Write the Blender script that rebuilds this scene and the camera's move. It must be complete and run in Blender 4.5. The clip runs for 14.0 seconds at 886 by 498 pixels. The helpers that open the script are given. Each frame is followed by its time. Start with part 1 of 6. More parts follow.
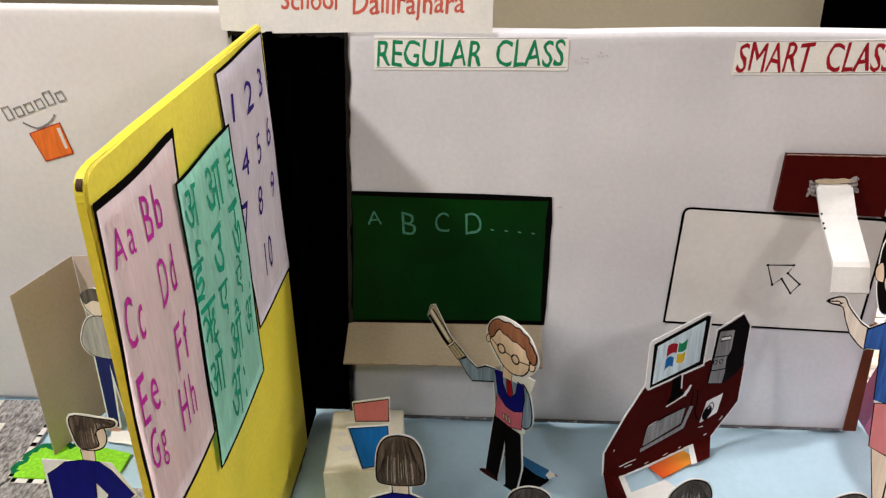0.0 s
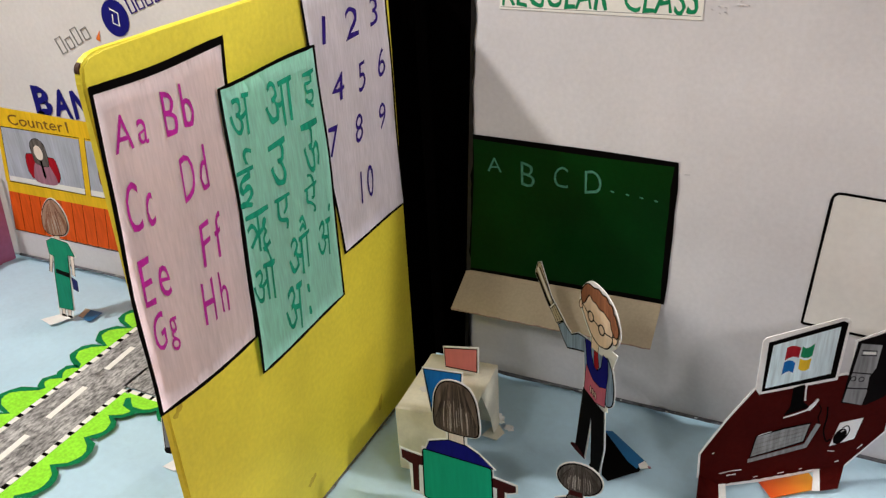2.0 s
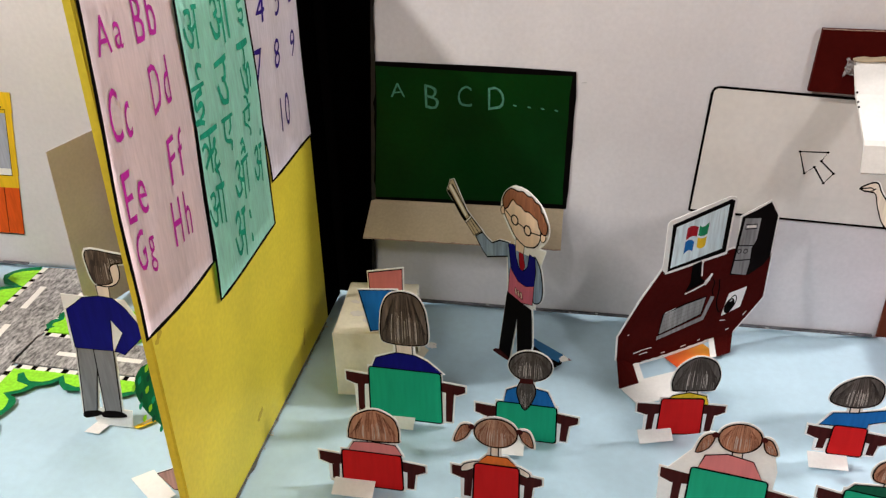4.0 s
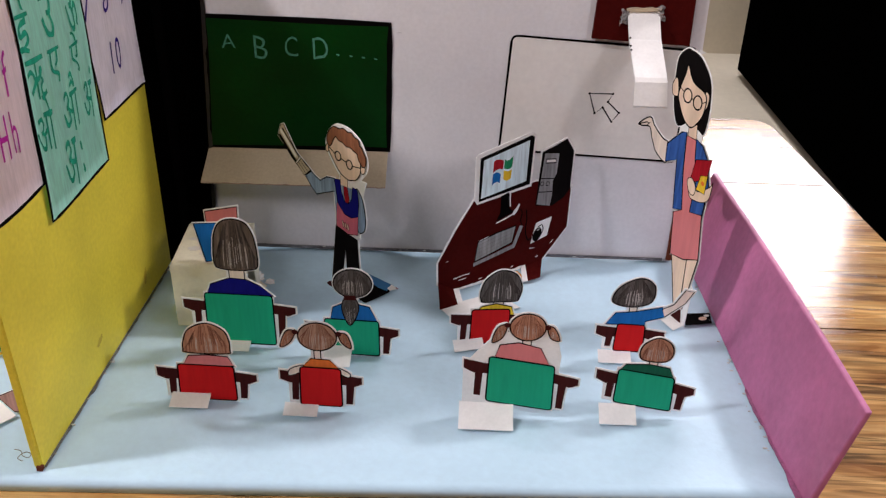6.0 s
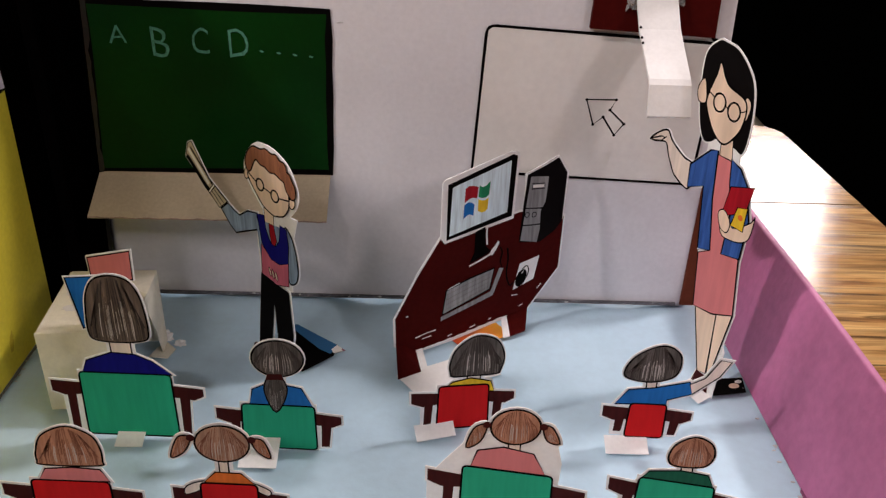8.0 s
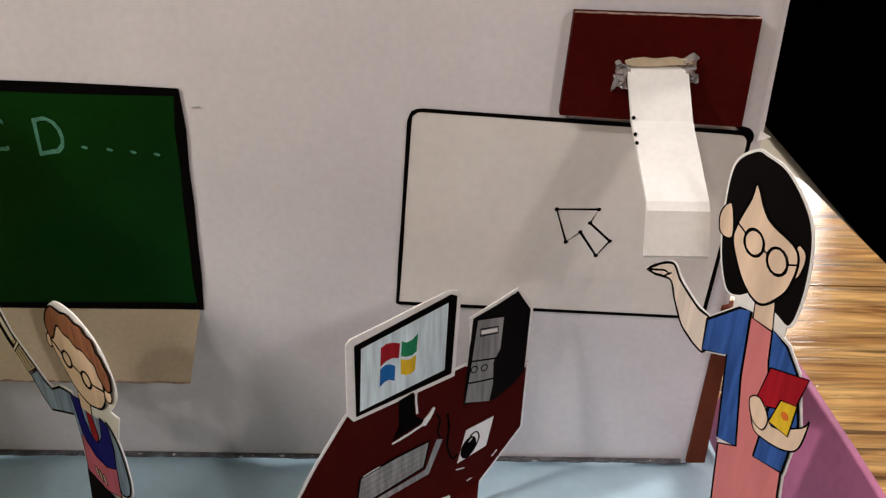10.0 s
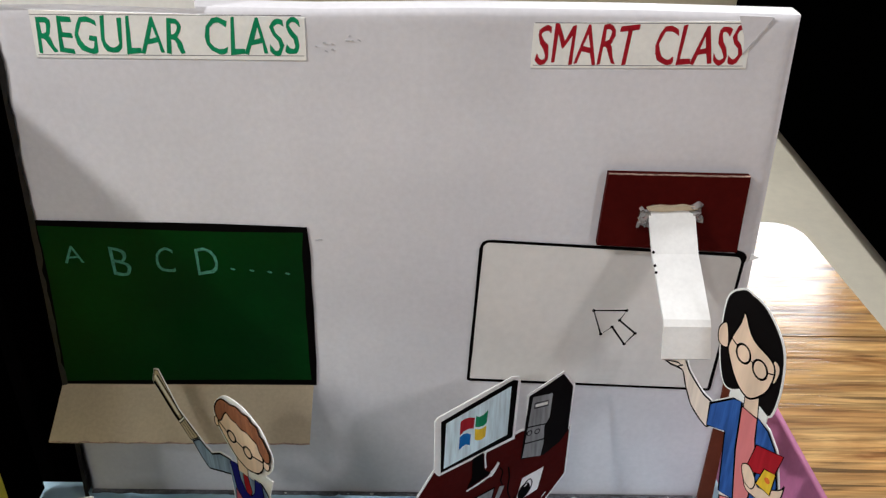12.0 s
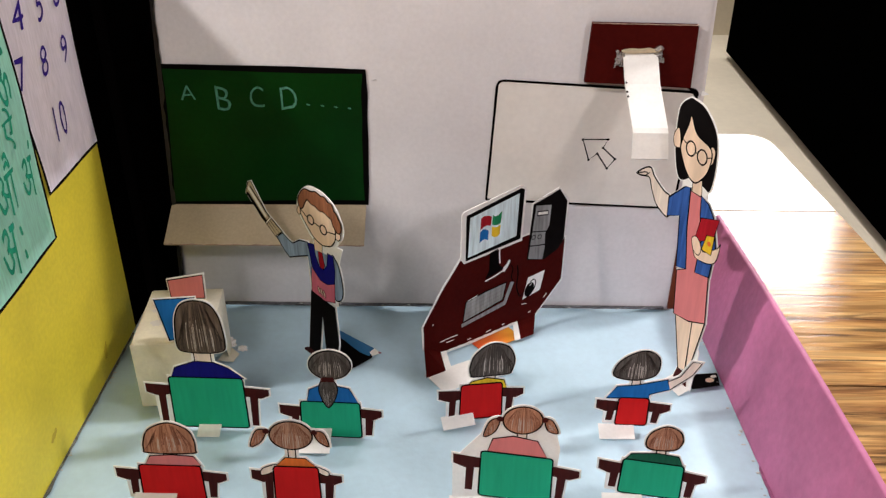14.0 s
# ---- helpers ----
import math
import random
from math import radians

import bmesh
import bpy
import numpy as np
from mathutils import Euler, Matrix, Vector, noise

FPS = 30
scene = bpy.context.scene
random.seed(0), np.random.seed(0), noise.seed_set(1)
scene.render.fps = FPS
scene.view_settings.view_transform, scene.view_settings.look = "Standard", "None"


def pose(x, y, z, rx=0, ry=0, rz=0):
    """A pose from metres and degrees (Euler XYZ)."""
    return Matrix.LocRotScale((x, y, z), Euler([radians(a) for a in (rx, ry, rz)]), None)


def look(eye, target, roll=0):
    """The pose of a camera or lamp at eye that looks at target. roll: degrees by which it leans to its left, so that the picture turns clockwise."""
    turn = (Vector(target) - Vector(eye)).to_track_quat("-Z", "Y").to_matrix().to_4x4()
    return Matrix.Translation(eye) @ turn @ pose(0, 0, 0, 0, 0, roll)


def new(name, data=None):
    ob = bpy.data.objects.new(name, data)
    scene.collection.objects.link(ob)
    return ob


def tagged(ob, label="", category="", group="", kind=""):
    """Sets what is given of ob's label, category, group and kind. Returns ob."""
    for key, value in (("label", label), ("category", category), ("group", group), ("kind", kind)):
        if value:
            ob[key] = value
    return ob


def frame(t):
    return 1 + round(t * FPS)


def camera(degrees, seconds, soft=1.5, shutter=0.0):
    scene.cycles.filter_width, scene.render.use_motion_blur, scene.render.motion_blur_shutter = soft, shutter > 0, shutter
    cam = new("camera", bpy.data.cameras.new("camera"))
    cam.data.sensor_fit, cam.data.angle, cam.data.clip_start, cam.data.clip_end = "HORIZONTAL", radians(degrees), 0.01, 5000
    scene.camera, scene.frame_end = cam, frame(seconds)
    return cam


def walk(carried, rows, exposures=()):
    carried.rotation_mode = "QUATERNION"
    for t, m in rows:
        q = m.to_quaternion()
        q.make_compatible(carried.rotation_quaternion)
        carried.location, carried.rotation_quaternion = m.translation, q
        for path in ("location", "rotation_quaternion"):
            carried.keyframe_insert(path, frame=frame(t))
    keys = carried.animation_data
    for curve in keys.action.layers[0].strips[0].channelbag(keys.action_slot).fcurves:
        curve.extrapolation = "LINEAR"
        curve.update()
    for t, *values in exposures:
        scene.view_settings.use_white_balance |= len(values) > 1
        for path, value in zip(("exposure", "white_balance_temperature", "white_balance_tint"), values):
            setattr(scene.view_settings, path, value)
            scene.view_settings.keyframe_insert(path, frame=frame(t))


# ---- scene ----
cam = camera(53.8, 14.0, soft=1.3)
PATH = [
    (0, (0.046, -0.011, 0.42), (-0.108, 1.764, -0.489), -1.3),
    (0.5, (0.059, -0.025, 0.412), (-0.122, 1.744, -0.503), -1.6),
    (1, (0.101, -0.01, 0.419), (-0.314, 1.718, -0.498), -2.6),
    (1.5, (0.139, 0.014, 0.404), (-0.519, 1.66, -0.522), -3.2),
    (2, (0.163, 0.027, 0.391), (-0.64, 1.606, -0.539), -3.2),
    (2.2, (0.169, 0.034, 0.387), (-0.645, 1.603, -0.548), -3.3),
    (4.3, (0.079, -0.054, 0.357), (-0.17, 1.677, -0.613), -0.5),
    (4.5, (0.077, -0.068, 0.351), (-0.137, 1.67, -0.615), 0.1),
    (5, (0.096, -0.093, 0.338), (-0.07, 1.647, -0.633), 0.3),
    (5.5, (0.114, -0.103, 0.331), (0.015, 1.64, -0.646), 0.8),
    (6, (0.133, -0.1, 0.348), (0.076, 1.65, -0.619), 1.2),
    (6.5, (0.13, -0.093, 0.375), (0.098, 1.667, -0.575), 1.1),
    (7, (0.135, -0.078, 0.365), (0.11, 1.69, -0.569), 1.2),
    (7.2, (0.135, -0.055, 0.349), (0.115, 1.714, -0.583), 1.3),
    (9.3, (0.152, 0.157, 0.285), (0.188, 1.87, -0.745), 1.6),
    (9.5, (0.161, 0.172, 0.283), (0.183, 1.892, -0.737), 1.5),
    (10, (0.168, 0.208, 0.301), (0.194, 1.94, -0.7), 1.4),
    (10.5, (0.168, 0.209, 0.345), (0.202, 1.933, -0.668), 1.3),
    (11, (0.179, 0.203, 0.38), (0.218, 1.924, -0.638), 1.2),
    (11.5, (0.165, 0.186, 0.385), (0.161, 1.907, -0.633), 0.6),
    (12, (0.143, 0.146, 0.398), (0.128, 1.866, -0.622), 0.3),
    (12.5, (0.133, 0.087, 0.405), (0.067, 1.812, -0.605), -0.6),
    (13, (0.117, 0.032, 0.395), (0.084, 1.762, -0.608), -0.0),
    (13.5, (0.121, -0.003, 0.395), (0.083, 1.722, -0.616), -0.1),
    (14, (0.134, -0.029, 0.374), (0.101, 1.697, -0.635), 0.1),
]
EXPOSURES = [(0, -0.3, 6380, 11), (1, -0.33, 6430, 12), (2, -0.32, 6400, 10), (4.5, -0.2, 6500, 14), (5.2, -0.29, 6380, 20), (6, -0.49, 6220, 20),
             (7, -0.5, 6150, 21), (9.5, -0.7, 7250, 22), (10, -0.54, 6700, 14), (10.5, -0.52, 6150, 8), (11.5, -0.51, 5920, 8),
             (12.2, -0.47, 6080, 9), (13, -0.33, 6480, 13), (14, -0.2, 6550, 15)]
walk(cam, [(t, look(eye, target, roll)) for t, eye, target, roll in PATH], EXPOSURES)

# world, lights and exposure
world = bpy.data.worlds.new("world")
scene.world = world
world.use_nodes = True
world.node_tree.nodes["Background"].inputs["Color"].default_value = (0.85, 0.9, 1.0, 1)
world.node_tree.nodes["Background"].inputs["Strength"].default_value = 0.006


def area_lamp(name, eye, target, width, height, watts, colour):
    data = bpy.data.lights.new(name, "AREA")
    data.shape, data.size, data.size_y, data.energy, data.color = "RECTANGLE", width, height, watts, colour
    ob = new(name, data)
    ob.matrix_world = look(eye, target)
    return ob


# two bulbs behind the viewer, lamps at the front left and front right, one over the back, one beyond the right end, an
# added fill over the far floor and the window
area_lamp("tube_light", (-0.09, -0.50, 0.88), (0.1, 0.45, 0.1), 0.05, 0.05, 1.3, (1.0, 0.95, 0.91))
area_lamp("ceiling_lamp", (-0.32, -0.40, 1.08), (0.1, 0.45, 0.1), 0.05, 0.05, 2.6, (1.0, 0.95, 0.90))
area_lamp("wall_lamp", (-0.62, 0.10, 0.95), (0.1, 0.45, 0.1), 0.06, 0.06, 10.8, (1.0, 0.94, 0.89))
area_lamp("side_lamp", (0.84, -0.28, 0.79), (0.1, 0.45, 0.1), 0.12, 0.12, 3.6, (1.0, 0.94, 0.92))
area_lamp("rear_lamp", (-0.02, 0.77, 1.10), (0.05, 0.35, 0.0), 0.07, 0.07, 2.9, (1.0, 0.95, 0.91))
area_lamp("room_lamp", (1.16, 0.80, 1.32), (0.0, 0.35, 0.1), 0.12, 0.12, 18.0, (1.0, 0.94, 0.89))
# added fill without a known fixture, brightens the far floor and wall
area_lamp("far_floor_fill", (0.9, 3.0, 2.2), (0.9, 2.9, 0.0), 0.5, 0.5, 20, (1.0, 0.96, 0.90))
area_lamp("window_light", (1.23, 3.78, 1.36), (1.23, 0.8, 0.70), 1.44, 1.38, 118, (1.0, 0.98, 0.95))


# materials
def material(name, colour, rough=0.7, metal=0.0, spot=0.08, spot_size=30.0, grain=0.05, grain_size=400.0,
             bump=0.0, stretch=(1, 1, 1), spec=0.3):
    """A plain surface with soft blotches, fine grain and a little relief."""
    m = bpy.data.materials.new(name)
    m.use_nodes = True
    nt = m.node_tree
    n, link = nt.nodes, nt.links.new
    bsdf = n["Principled BSDF"]
    bsdf.inputs["Roughness"].default_value = rough
    bsdf.inputs["Metallic"].default_value = metal
    bsdf.inputs["Specular IOR Level"].default_value = spec
    coord = n.new("ShaderNodeTexCoord")
    mapping = n.new("ShaderNodeMapping")
    mapping.inputs["Scale"].default_value = stretch
    link(coord.outputs["Object"], mapping.inputs["Vector"])
    total = None
    for amount, size in ((spot, spot_size), (grain, grain_size)):
        tex = n.new("ShaderNodeTexNoise")
        tex.inputs["Scale"].default_value = size
        tex.inputs["Detail"].default_value = 4
        link(mapping.outputs["Vector"], tex.inputs["Vector"])
        ramp = n.new("ShaderNodeMapRange")
        ramp.inputs["From Min"].default_value, ramp.inputs["From Max"].default_value = 0.3, 0.7
        ramp.inputs["To Min"].default_value, ramp.inputs["To Max"].default_value = 1 - amount, 1 + amount
        link(tex.outputs["Fac"], ramp.inputs["Value"])
        if total is None:
            total = ramp.outputs["Result"]
        else:
            mul = n.new("ShaderNodeMath")
            mul.operation = "MULTIPLY"
            link(total, mul.inputs[0])
            link(ramp.outputs["Result"], mul.inputs[1])
            total = mul.outputs[0]
            last = tex
    tint = n.new("ShaderNodeVectorMath")
    tint.operation = "SCALE"
    tint.inputs[0].default_value = colour
    link(total, tint.inputs["Scale"])
    link(tint.outputs["Vector"], bsdf.inputs["Base Color"])
    if bump:
        rel = n.new("ShaderNodeBump")
        rel.inputs["Strength"].default_value = bump
        rel.inputs["Distance"].default_value = 0.0006
        link(last.outputs["Fac"], rel.inputs["Height"])
        link(rel.outputs["Normal"], bsdf.inputs["Normal"])
    return m


def marker(name, colour, streak=0.16):
    """Felt-pen colour on paper: upright streaks and patchy cover."""
    return material(name, colour, rough=0.55, spot=0.1, spot_size=70, grain=streak, grain_size=420,
                    stretch=(1, 1, 0.12), bump=0.05, spec=0.06)


def pencil(name, colour, streak=0.6):
    return material(name, colour, rough=0.75, spot=0.15, spot_size=90, grain=streak, grain_size=480, stretch=(1, 1, 0.1), spec=0.05)


WALL_PAPER = material("wall_paper", (0.67, 0.65, 0.665), rough=0.6, spot=0.08, spot_size=11, grain=0.035, grain_size=330, bump=0.2)
LEFT_PAPER = material("left_paper", (0.68, 0.65, 0.64), rough=0.6, spot=0.05, spot_size=12, grain=0.035, grain_size=260, bump=0.25)
WHITE_CARD = material("white_card", (0.86, 0.85, 0.82), rough=0.65, spot=0.05, spot_size=40, grain=0.03, grain_size=500, bump=0.1)
STRIP_PAPER = material("strip_paper", (0.84, 0.82, 0.76), rough=0.65, spot=0.04, spot_size=50, grain=0.03)
DESK_PAPER = material("desk_paper", (0.78, 0.74, 0.60), rough=0.65, spot=0.1, spot_size=45, grain=0.04, grain_size=400, bump=0.3)
CREAM_PAPER = material("cream_paper", (0.71, 0.68, 0.64), rough=0.5, spot=0.05, spot_size=22, grain=0.03, grain_size=240, bump=0.2)
KRAFT = material("kraft", (0.52, 0.43, 0.30), rough=0.7, spot=0.06, spot_size=30, grain=0.06, grain_size=500, bump=0.15)
BROWN_CARD = material("brown_card", (0.56, 0.455, 0.42), rough=0.75, spot=0.06, spot_size=25, grain=0.05, grain_size=400, bump=0.15)
BLUE_FLOOR = material("blue_floor", (0.47, 0.655, 0.765), rough=0.5, spot=0.06, spot_size=16, grain=0.03, grain_size=200, bump=0.35)
YELLOW = material("yellow_paper", (0.72, 0.61, 0.05), rough=0.5, spot=0.15, spot_size=11, grain=0.06, grain_size=330, bump=0.3)
PINK_BOARD = material("pink_board", (0.43, 0.132, 0.262), rough=0.45, spot=0.14, spot_size=22, grain=0.07, grain_size=200, bump=0.6)
BLACK_PAPER = material("black_paper", (0.001, 0.0008, 0.0008), rough=0.95, spot=0.2, spot_size=30, grain=0.1, bump=0.3, spec=0.0)
BLACK_TAPE = material("black_tape", (0.012, 0.010, 0.010), rough=0.35, spot=0.3, spot_size=60, grain=0.2, bump=0.5, spec=0.25)
MAROON = material("maroon_board", (0.055, 0.0045, 0.0035), rough=0.55, spot=0.12, spot_size=40, grain=0.1, grain_size=350, bump=0.1, spec=0.015)
POST_BROWN = material("post_brown", (0.13, 0.035, 0.018), rough=0.6, spot=0.15, spot_size=40, spec=0.04)
CHALK_GREEN = material("chalk_green", (0.0008, 0.027, 0.003), rough=0.33, spot=0.2, spot_size=24, grain=0.1, grain_size=300, bump=0.1, spec=0.07)
CHALK = material("chalk", (0.06, 0.21, 0.14), rough=0.9, spot=0.25, spot_size=250, grain=0.3, grain_size=1500)
INK = material("black_ink", (0.003, 0.0025, 0.0025), rough=0.7, spot=0.2, spot_size=60, spec=0.01)
GREEN_INK = marker("green_ink", (0.015, 0.24, 0.10))
RED_INK = marker("red_ink", (0.33, 0.012, 0.02))
BANNER_INK = marker("banner_ink", (0.62, 0.13, 0.09))
MAGENTA_INK = marker("magenta_ink", (0.40, 0.02, 0.26), 0.25)
TEAL_INK = marker("teal_ink", (0.012, 0.27, 0.16), 0.25)
VIOLET_INK = marker("violet_ink", (0.028, 0.012, 0.16), 0.25)
NAVY_INK = marker("navy_ink", (0.012, 0.012, 0.16))
GREY_PENCIL = pencil("grey_pencil", (0.22, 0.21, 0.20), 0.3)
PINK_CHART = material("pink_chart", (0.92, 0.79, 0.83), rough=0.75, spot=0.06, spot_size=60, grain=0.07, grain_size=800, stretch=(1, 1, 0.12), spec=0.12)
MINT_CHART = material("mint_chart", (0.43, 0.82, 0.69), rough=0.75, spot=0.06, spot_size=60, grain=0.11, grain_size=800, stretch=(1, 1, 0.12), spec=0.12)
LILAC_CHART = material("lilac_chart", (0.86, 0.81, 0.91), rough=0.75, spot=0.06, spot_size=60, grain=0.08, grain_size=800, stretch=(1, 1, 0.12), spec=0.12)
HAIR_DARK = pencil("hair_dark", (0.13, 0.098, 0.078), 0.5)
HAIR_GREY = pencil("hair_grey", (0.11, 0.095, 0.085), 0.5)
HAIR_BROWN = pencil("hair_brown", (0.45, 0.22, 0.14), 0.3)
HAIR_STROKE = material("hair_stroke", (0.06, 0.045, 0.038), rough=0.6, spot=0.3, spot_size=90, spec=0.1)
PINK_FOLD = material("pink_fold", (0.30, 0.09, 0.19), rough=0.35, spot=0.25, spot_size=120, grain=0.15, grain_size=500, bump=0.6)
CURLS = pencil("curly_brown", (0.26, 0.105, 0.055), 0.25)
BROWN_STROKE = material("brown_stroke", (0.22, 0.085, 0.05), rough=0.6, spot=0.3, spot_size=90, spec=0.1)
DARK_BROWN = material("dark_brown", (0.045, 0.018, 0.008), rough=0.7, spot=0.3, spot_size=200)
HAIR_LIGHT = material("hair_light", (0.50, 0.44, 0.39), rough=0.7, spot=0.3, spot_size=90, spec=0.05)
RAW_EDGE = material("raw_edge", (0.36, 0.25, 0.2), rough=0.8, spot=0.4, spot_size=250, grain=0.4, grain_size=900)
STAIN = material("stain", (0.50, 0.38, 0.03), rough=0.6, spot=0.2, spot_size=60)
SMUDGE = pencil("pencil_smudge", (0.50, 0.49, 0.50), 0.3)
COUNTER_INK = marker("counter_ink", (0.20, 0.10, 0.02))
HAIR_TAN = pencil("hair_tan", (0.40, 0.24, 0.17), 0.25)
HAIR_BLACK = material("hair_black", (0.005, 0.004, 0.004), rough=0.6, spot=0.2, spot_size=60, spec=0.02)
SKIN = pencil("skin_pencil", (0.82, 0.62, 0.46), 0.05)
SKIN_PALE = pencil("skin_pale", (0.80, 0.68, 0.58), 0.08)
CHAIR_GREEN = marker("chair_green", (0.010, 0.38, 0.20), 0.06)
CHAIR_RED = marker("chair_red", (0.60, 0.012, 0.012), 0.06)
WOOD_INK = marker("wood_ink", (0.05, 0.007, 0.006), 0.2)
NAVY = marker("navy_marker", (0.006, 0.006, 0.17))
DENIM = marker("denim_marker", (0.02, 0.025, 0.13))
SKY_BLUE = marker("blue_marker", (0.012, 0.14, 0.42), 0.12)
JACKET_BLUE = pencil("jacket_blue", (0.035, 0.10, 0.33), 0.3)
STEEL_BLUE = pencil("sleeve_blue", (0.23, 0.31, 0.42), 0.3)
SALMON = marker("salmon_marker", (0.68, 0.21, 0.21), 0.05)
ROSE = marker("rose_marker", (0.60, 0.14, 0.20), 0.15)
YELLOW_INK = marker("yellow_marker", (0.80, 0.53, 0.03))
ORANGE_INK = marker("orange_marker", (0.74, 0.17, 0.03))
RED_BOOK = marker("red_book", (0.36, 0.010, 0.018))
DARK_GREEN = marker("dark_green_marker", (0.008, 0.10, 0.055))
DRESS_GREEN = marker("dress_green", (0.012, 0.27, 0.15), 0.12)
GREY_INK = pencil("grey_trousers", (0.24, 0.24, 0.25), 0.12)
GREY_SHIRT = pencil("grey_shirt", (0.42, 0.40, 0.38), 0.2)
SILVER = pencil("silver_pencil", (0.27, 0.27, 0.27), 0.3)
SCREEN = pencil("screen_pencil", (0.68, 0.82, 0.86), 0.2)
PANE = pencil("pane_pencil", (0.42, 0.44, 0.50), 0.12)
PAINT_YELLOW = marker("counter_yellow", (0.80, 0.50, 0.02), 0.1)
PAINT_ORANGE = marker("counter_orange", (0.72, 0.10, 0.012), 0.14)
MAUVE = pencil("mauve_pencil", (0.36, 0.17, 0.22), 0.15)
MINT_SHIRT = pencil("mint_shirt", (0.20, 0.42, 0.35), 0.2)
LEAF = marker("hedge_light", (0.30, 0.76, 0.04), 0.15)
LEAF_DARK = marker("hedge_dark", (0.006, 0.17, 0.06), 0.2)
ASPHALT = material("pencil_road", (0.30, 0.29, 0.28), rough=0.8, spot=0.3, spot_size=70, grain=0.75, grain_size=520, stretch=(1, 0.42, 1))
TRUNK = pencil("trunk_pencil", (0.60, 0.34, 0.29), 0.2)
GLUE = material("hot_glue", (0.60, 0.60, 0.58), rough=0.12, spot=0.1, spot_size=200)
# glue at the board feet, darkened to carry the shade of the joints
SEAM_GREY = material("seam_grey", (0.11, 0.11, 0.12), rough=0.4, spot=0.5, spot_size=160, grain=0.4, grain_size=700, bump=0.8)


def printed_blend():
    """Glossy printed card running from red through orange to yellow."""
    m = material("orange_card", (0.76, 0.20, 0.02), rough=0.4, spot=0.1, spot_size=45, grain=0.03)
    nt = m.node_tree
    coord, sep, ramp = nt.nodes.new("ShaderNodeTexCoord"), nt.nodes.new("ShaderNodeSeparateXYZ"), nt.nodes.new("ShaderNodeValToRGB")
    span = nt.nodes.new("ShaderNodeMapRange")
    span.inputs["From Min"].default_value, span.inputs["From Max"].default_value = 0.034, 0.074
    nt.links.new(coord.outputs["Object"], sep.inputs["Vector"])
    nt.links.new(sep.outputs["X"], span.inputs["Value"])
    nt.links.new(span.outputs["Result"], ramp.inputs["Fac"])
    e = ramp.color_ramp.elements
    e[0].color, e[1].color = (0.70, 0.075, 0.012, 1), (0.85, 0.42, 0.03, 1)
    e.new(0.45).color = (0.80, 0.19, 0.02, 1)
    nt.links.new(ramp.outputs["Color"], nt.nodes["Principled BSDF"].inputs["Base Color"])
    return m


ORANGE_CARD = printed_blend()

BLUE_CARD = material("blue_card", (0.015, 0.13, 0.30), rough=0.4, spot=0.1)
ROOM_FLOOR = material("room_floor", (0.84, 0.77, 0.62), rough=0.5, spot=0.05, spot_size=3, grain=0.03, grain_size=40)
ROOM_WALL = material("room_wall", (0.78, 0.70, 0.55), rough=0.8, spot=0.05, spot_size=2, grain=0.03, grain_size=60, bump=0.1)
# unseen room walls: colour kept dark so that they bounce little light
LOW_BOUNCE_WALL = material("low_bounce_wall", (0.16, 0.14, 0.12), rough=0.8, spot=0.05, spot_size=2, grain=0.03, grain_size=60)
# unseen ceiling: grey instead of white, to weaken the light it bounces
CEILING = material("low_bounce_ceiling", (0.35, 0.34, 0.33), rough=0.9, spot=0.03, spot_size=2)
COUCH = material("couch_black", (0.0006, 0.0006, 0.0006), rough=1.0, spot=0.2, spot_size=12, grain=0.2, grain_size=300, spec=0.0)
SEAM = material("plank_seam", (0.045, 0.018, 0.006), rough=0.14, spec=0.5)


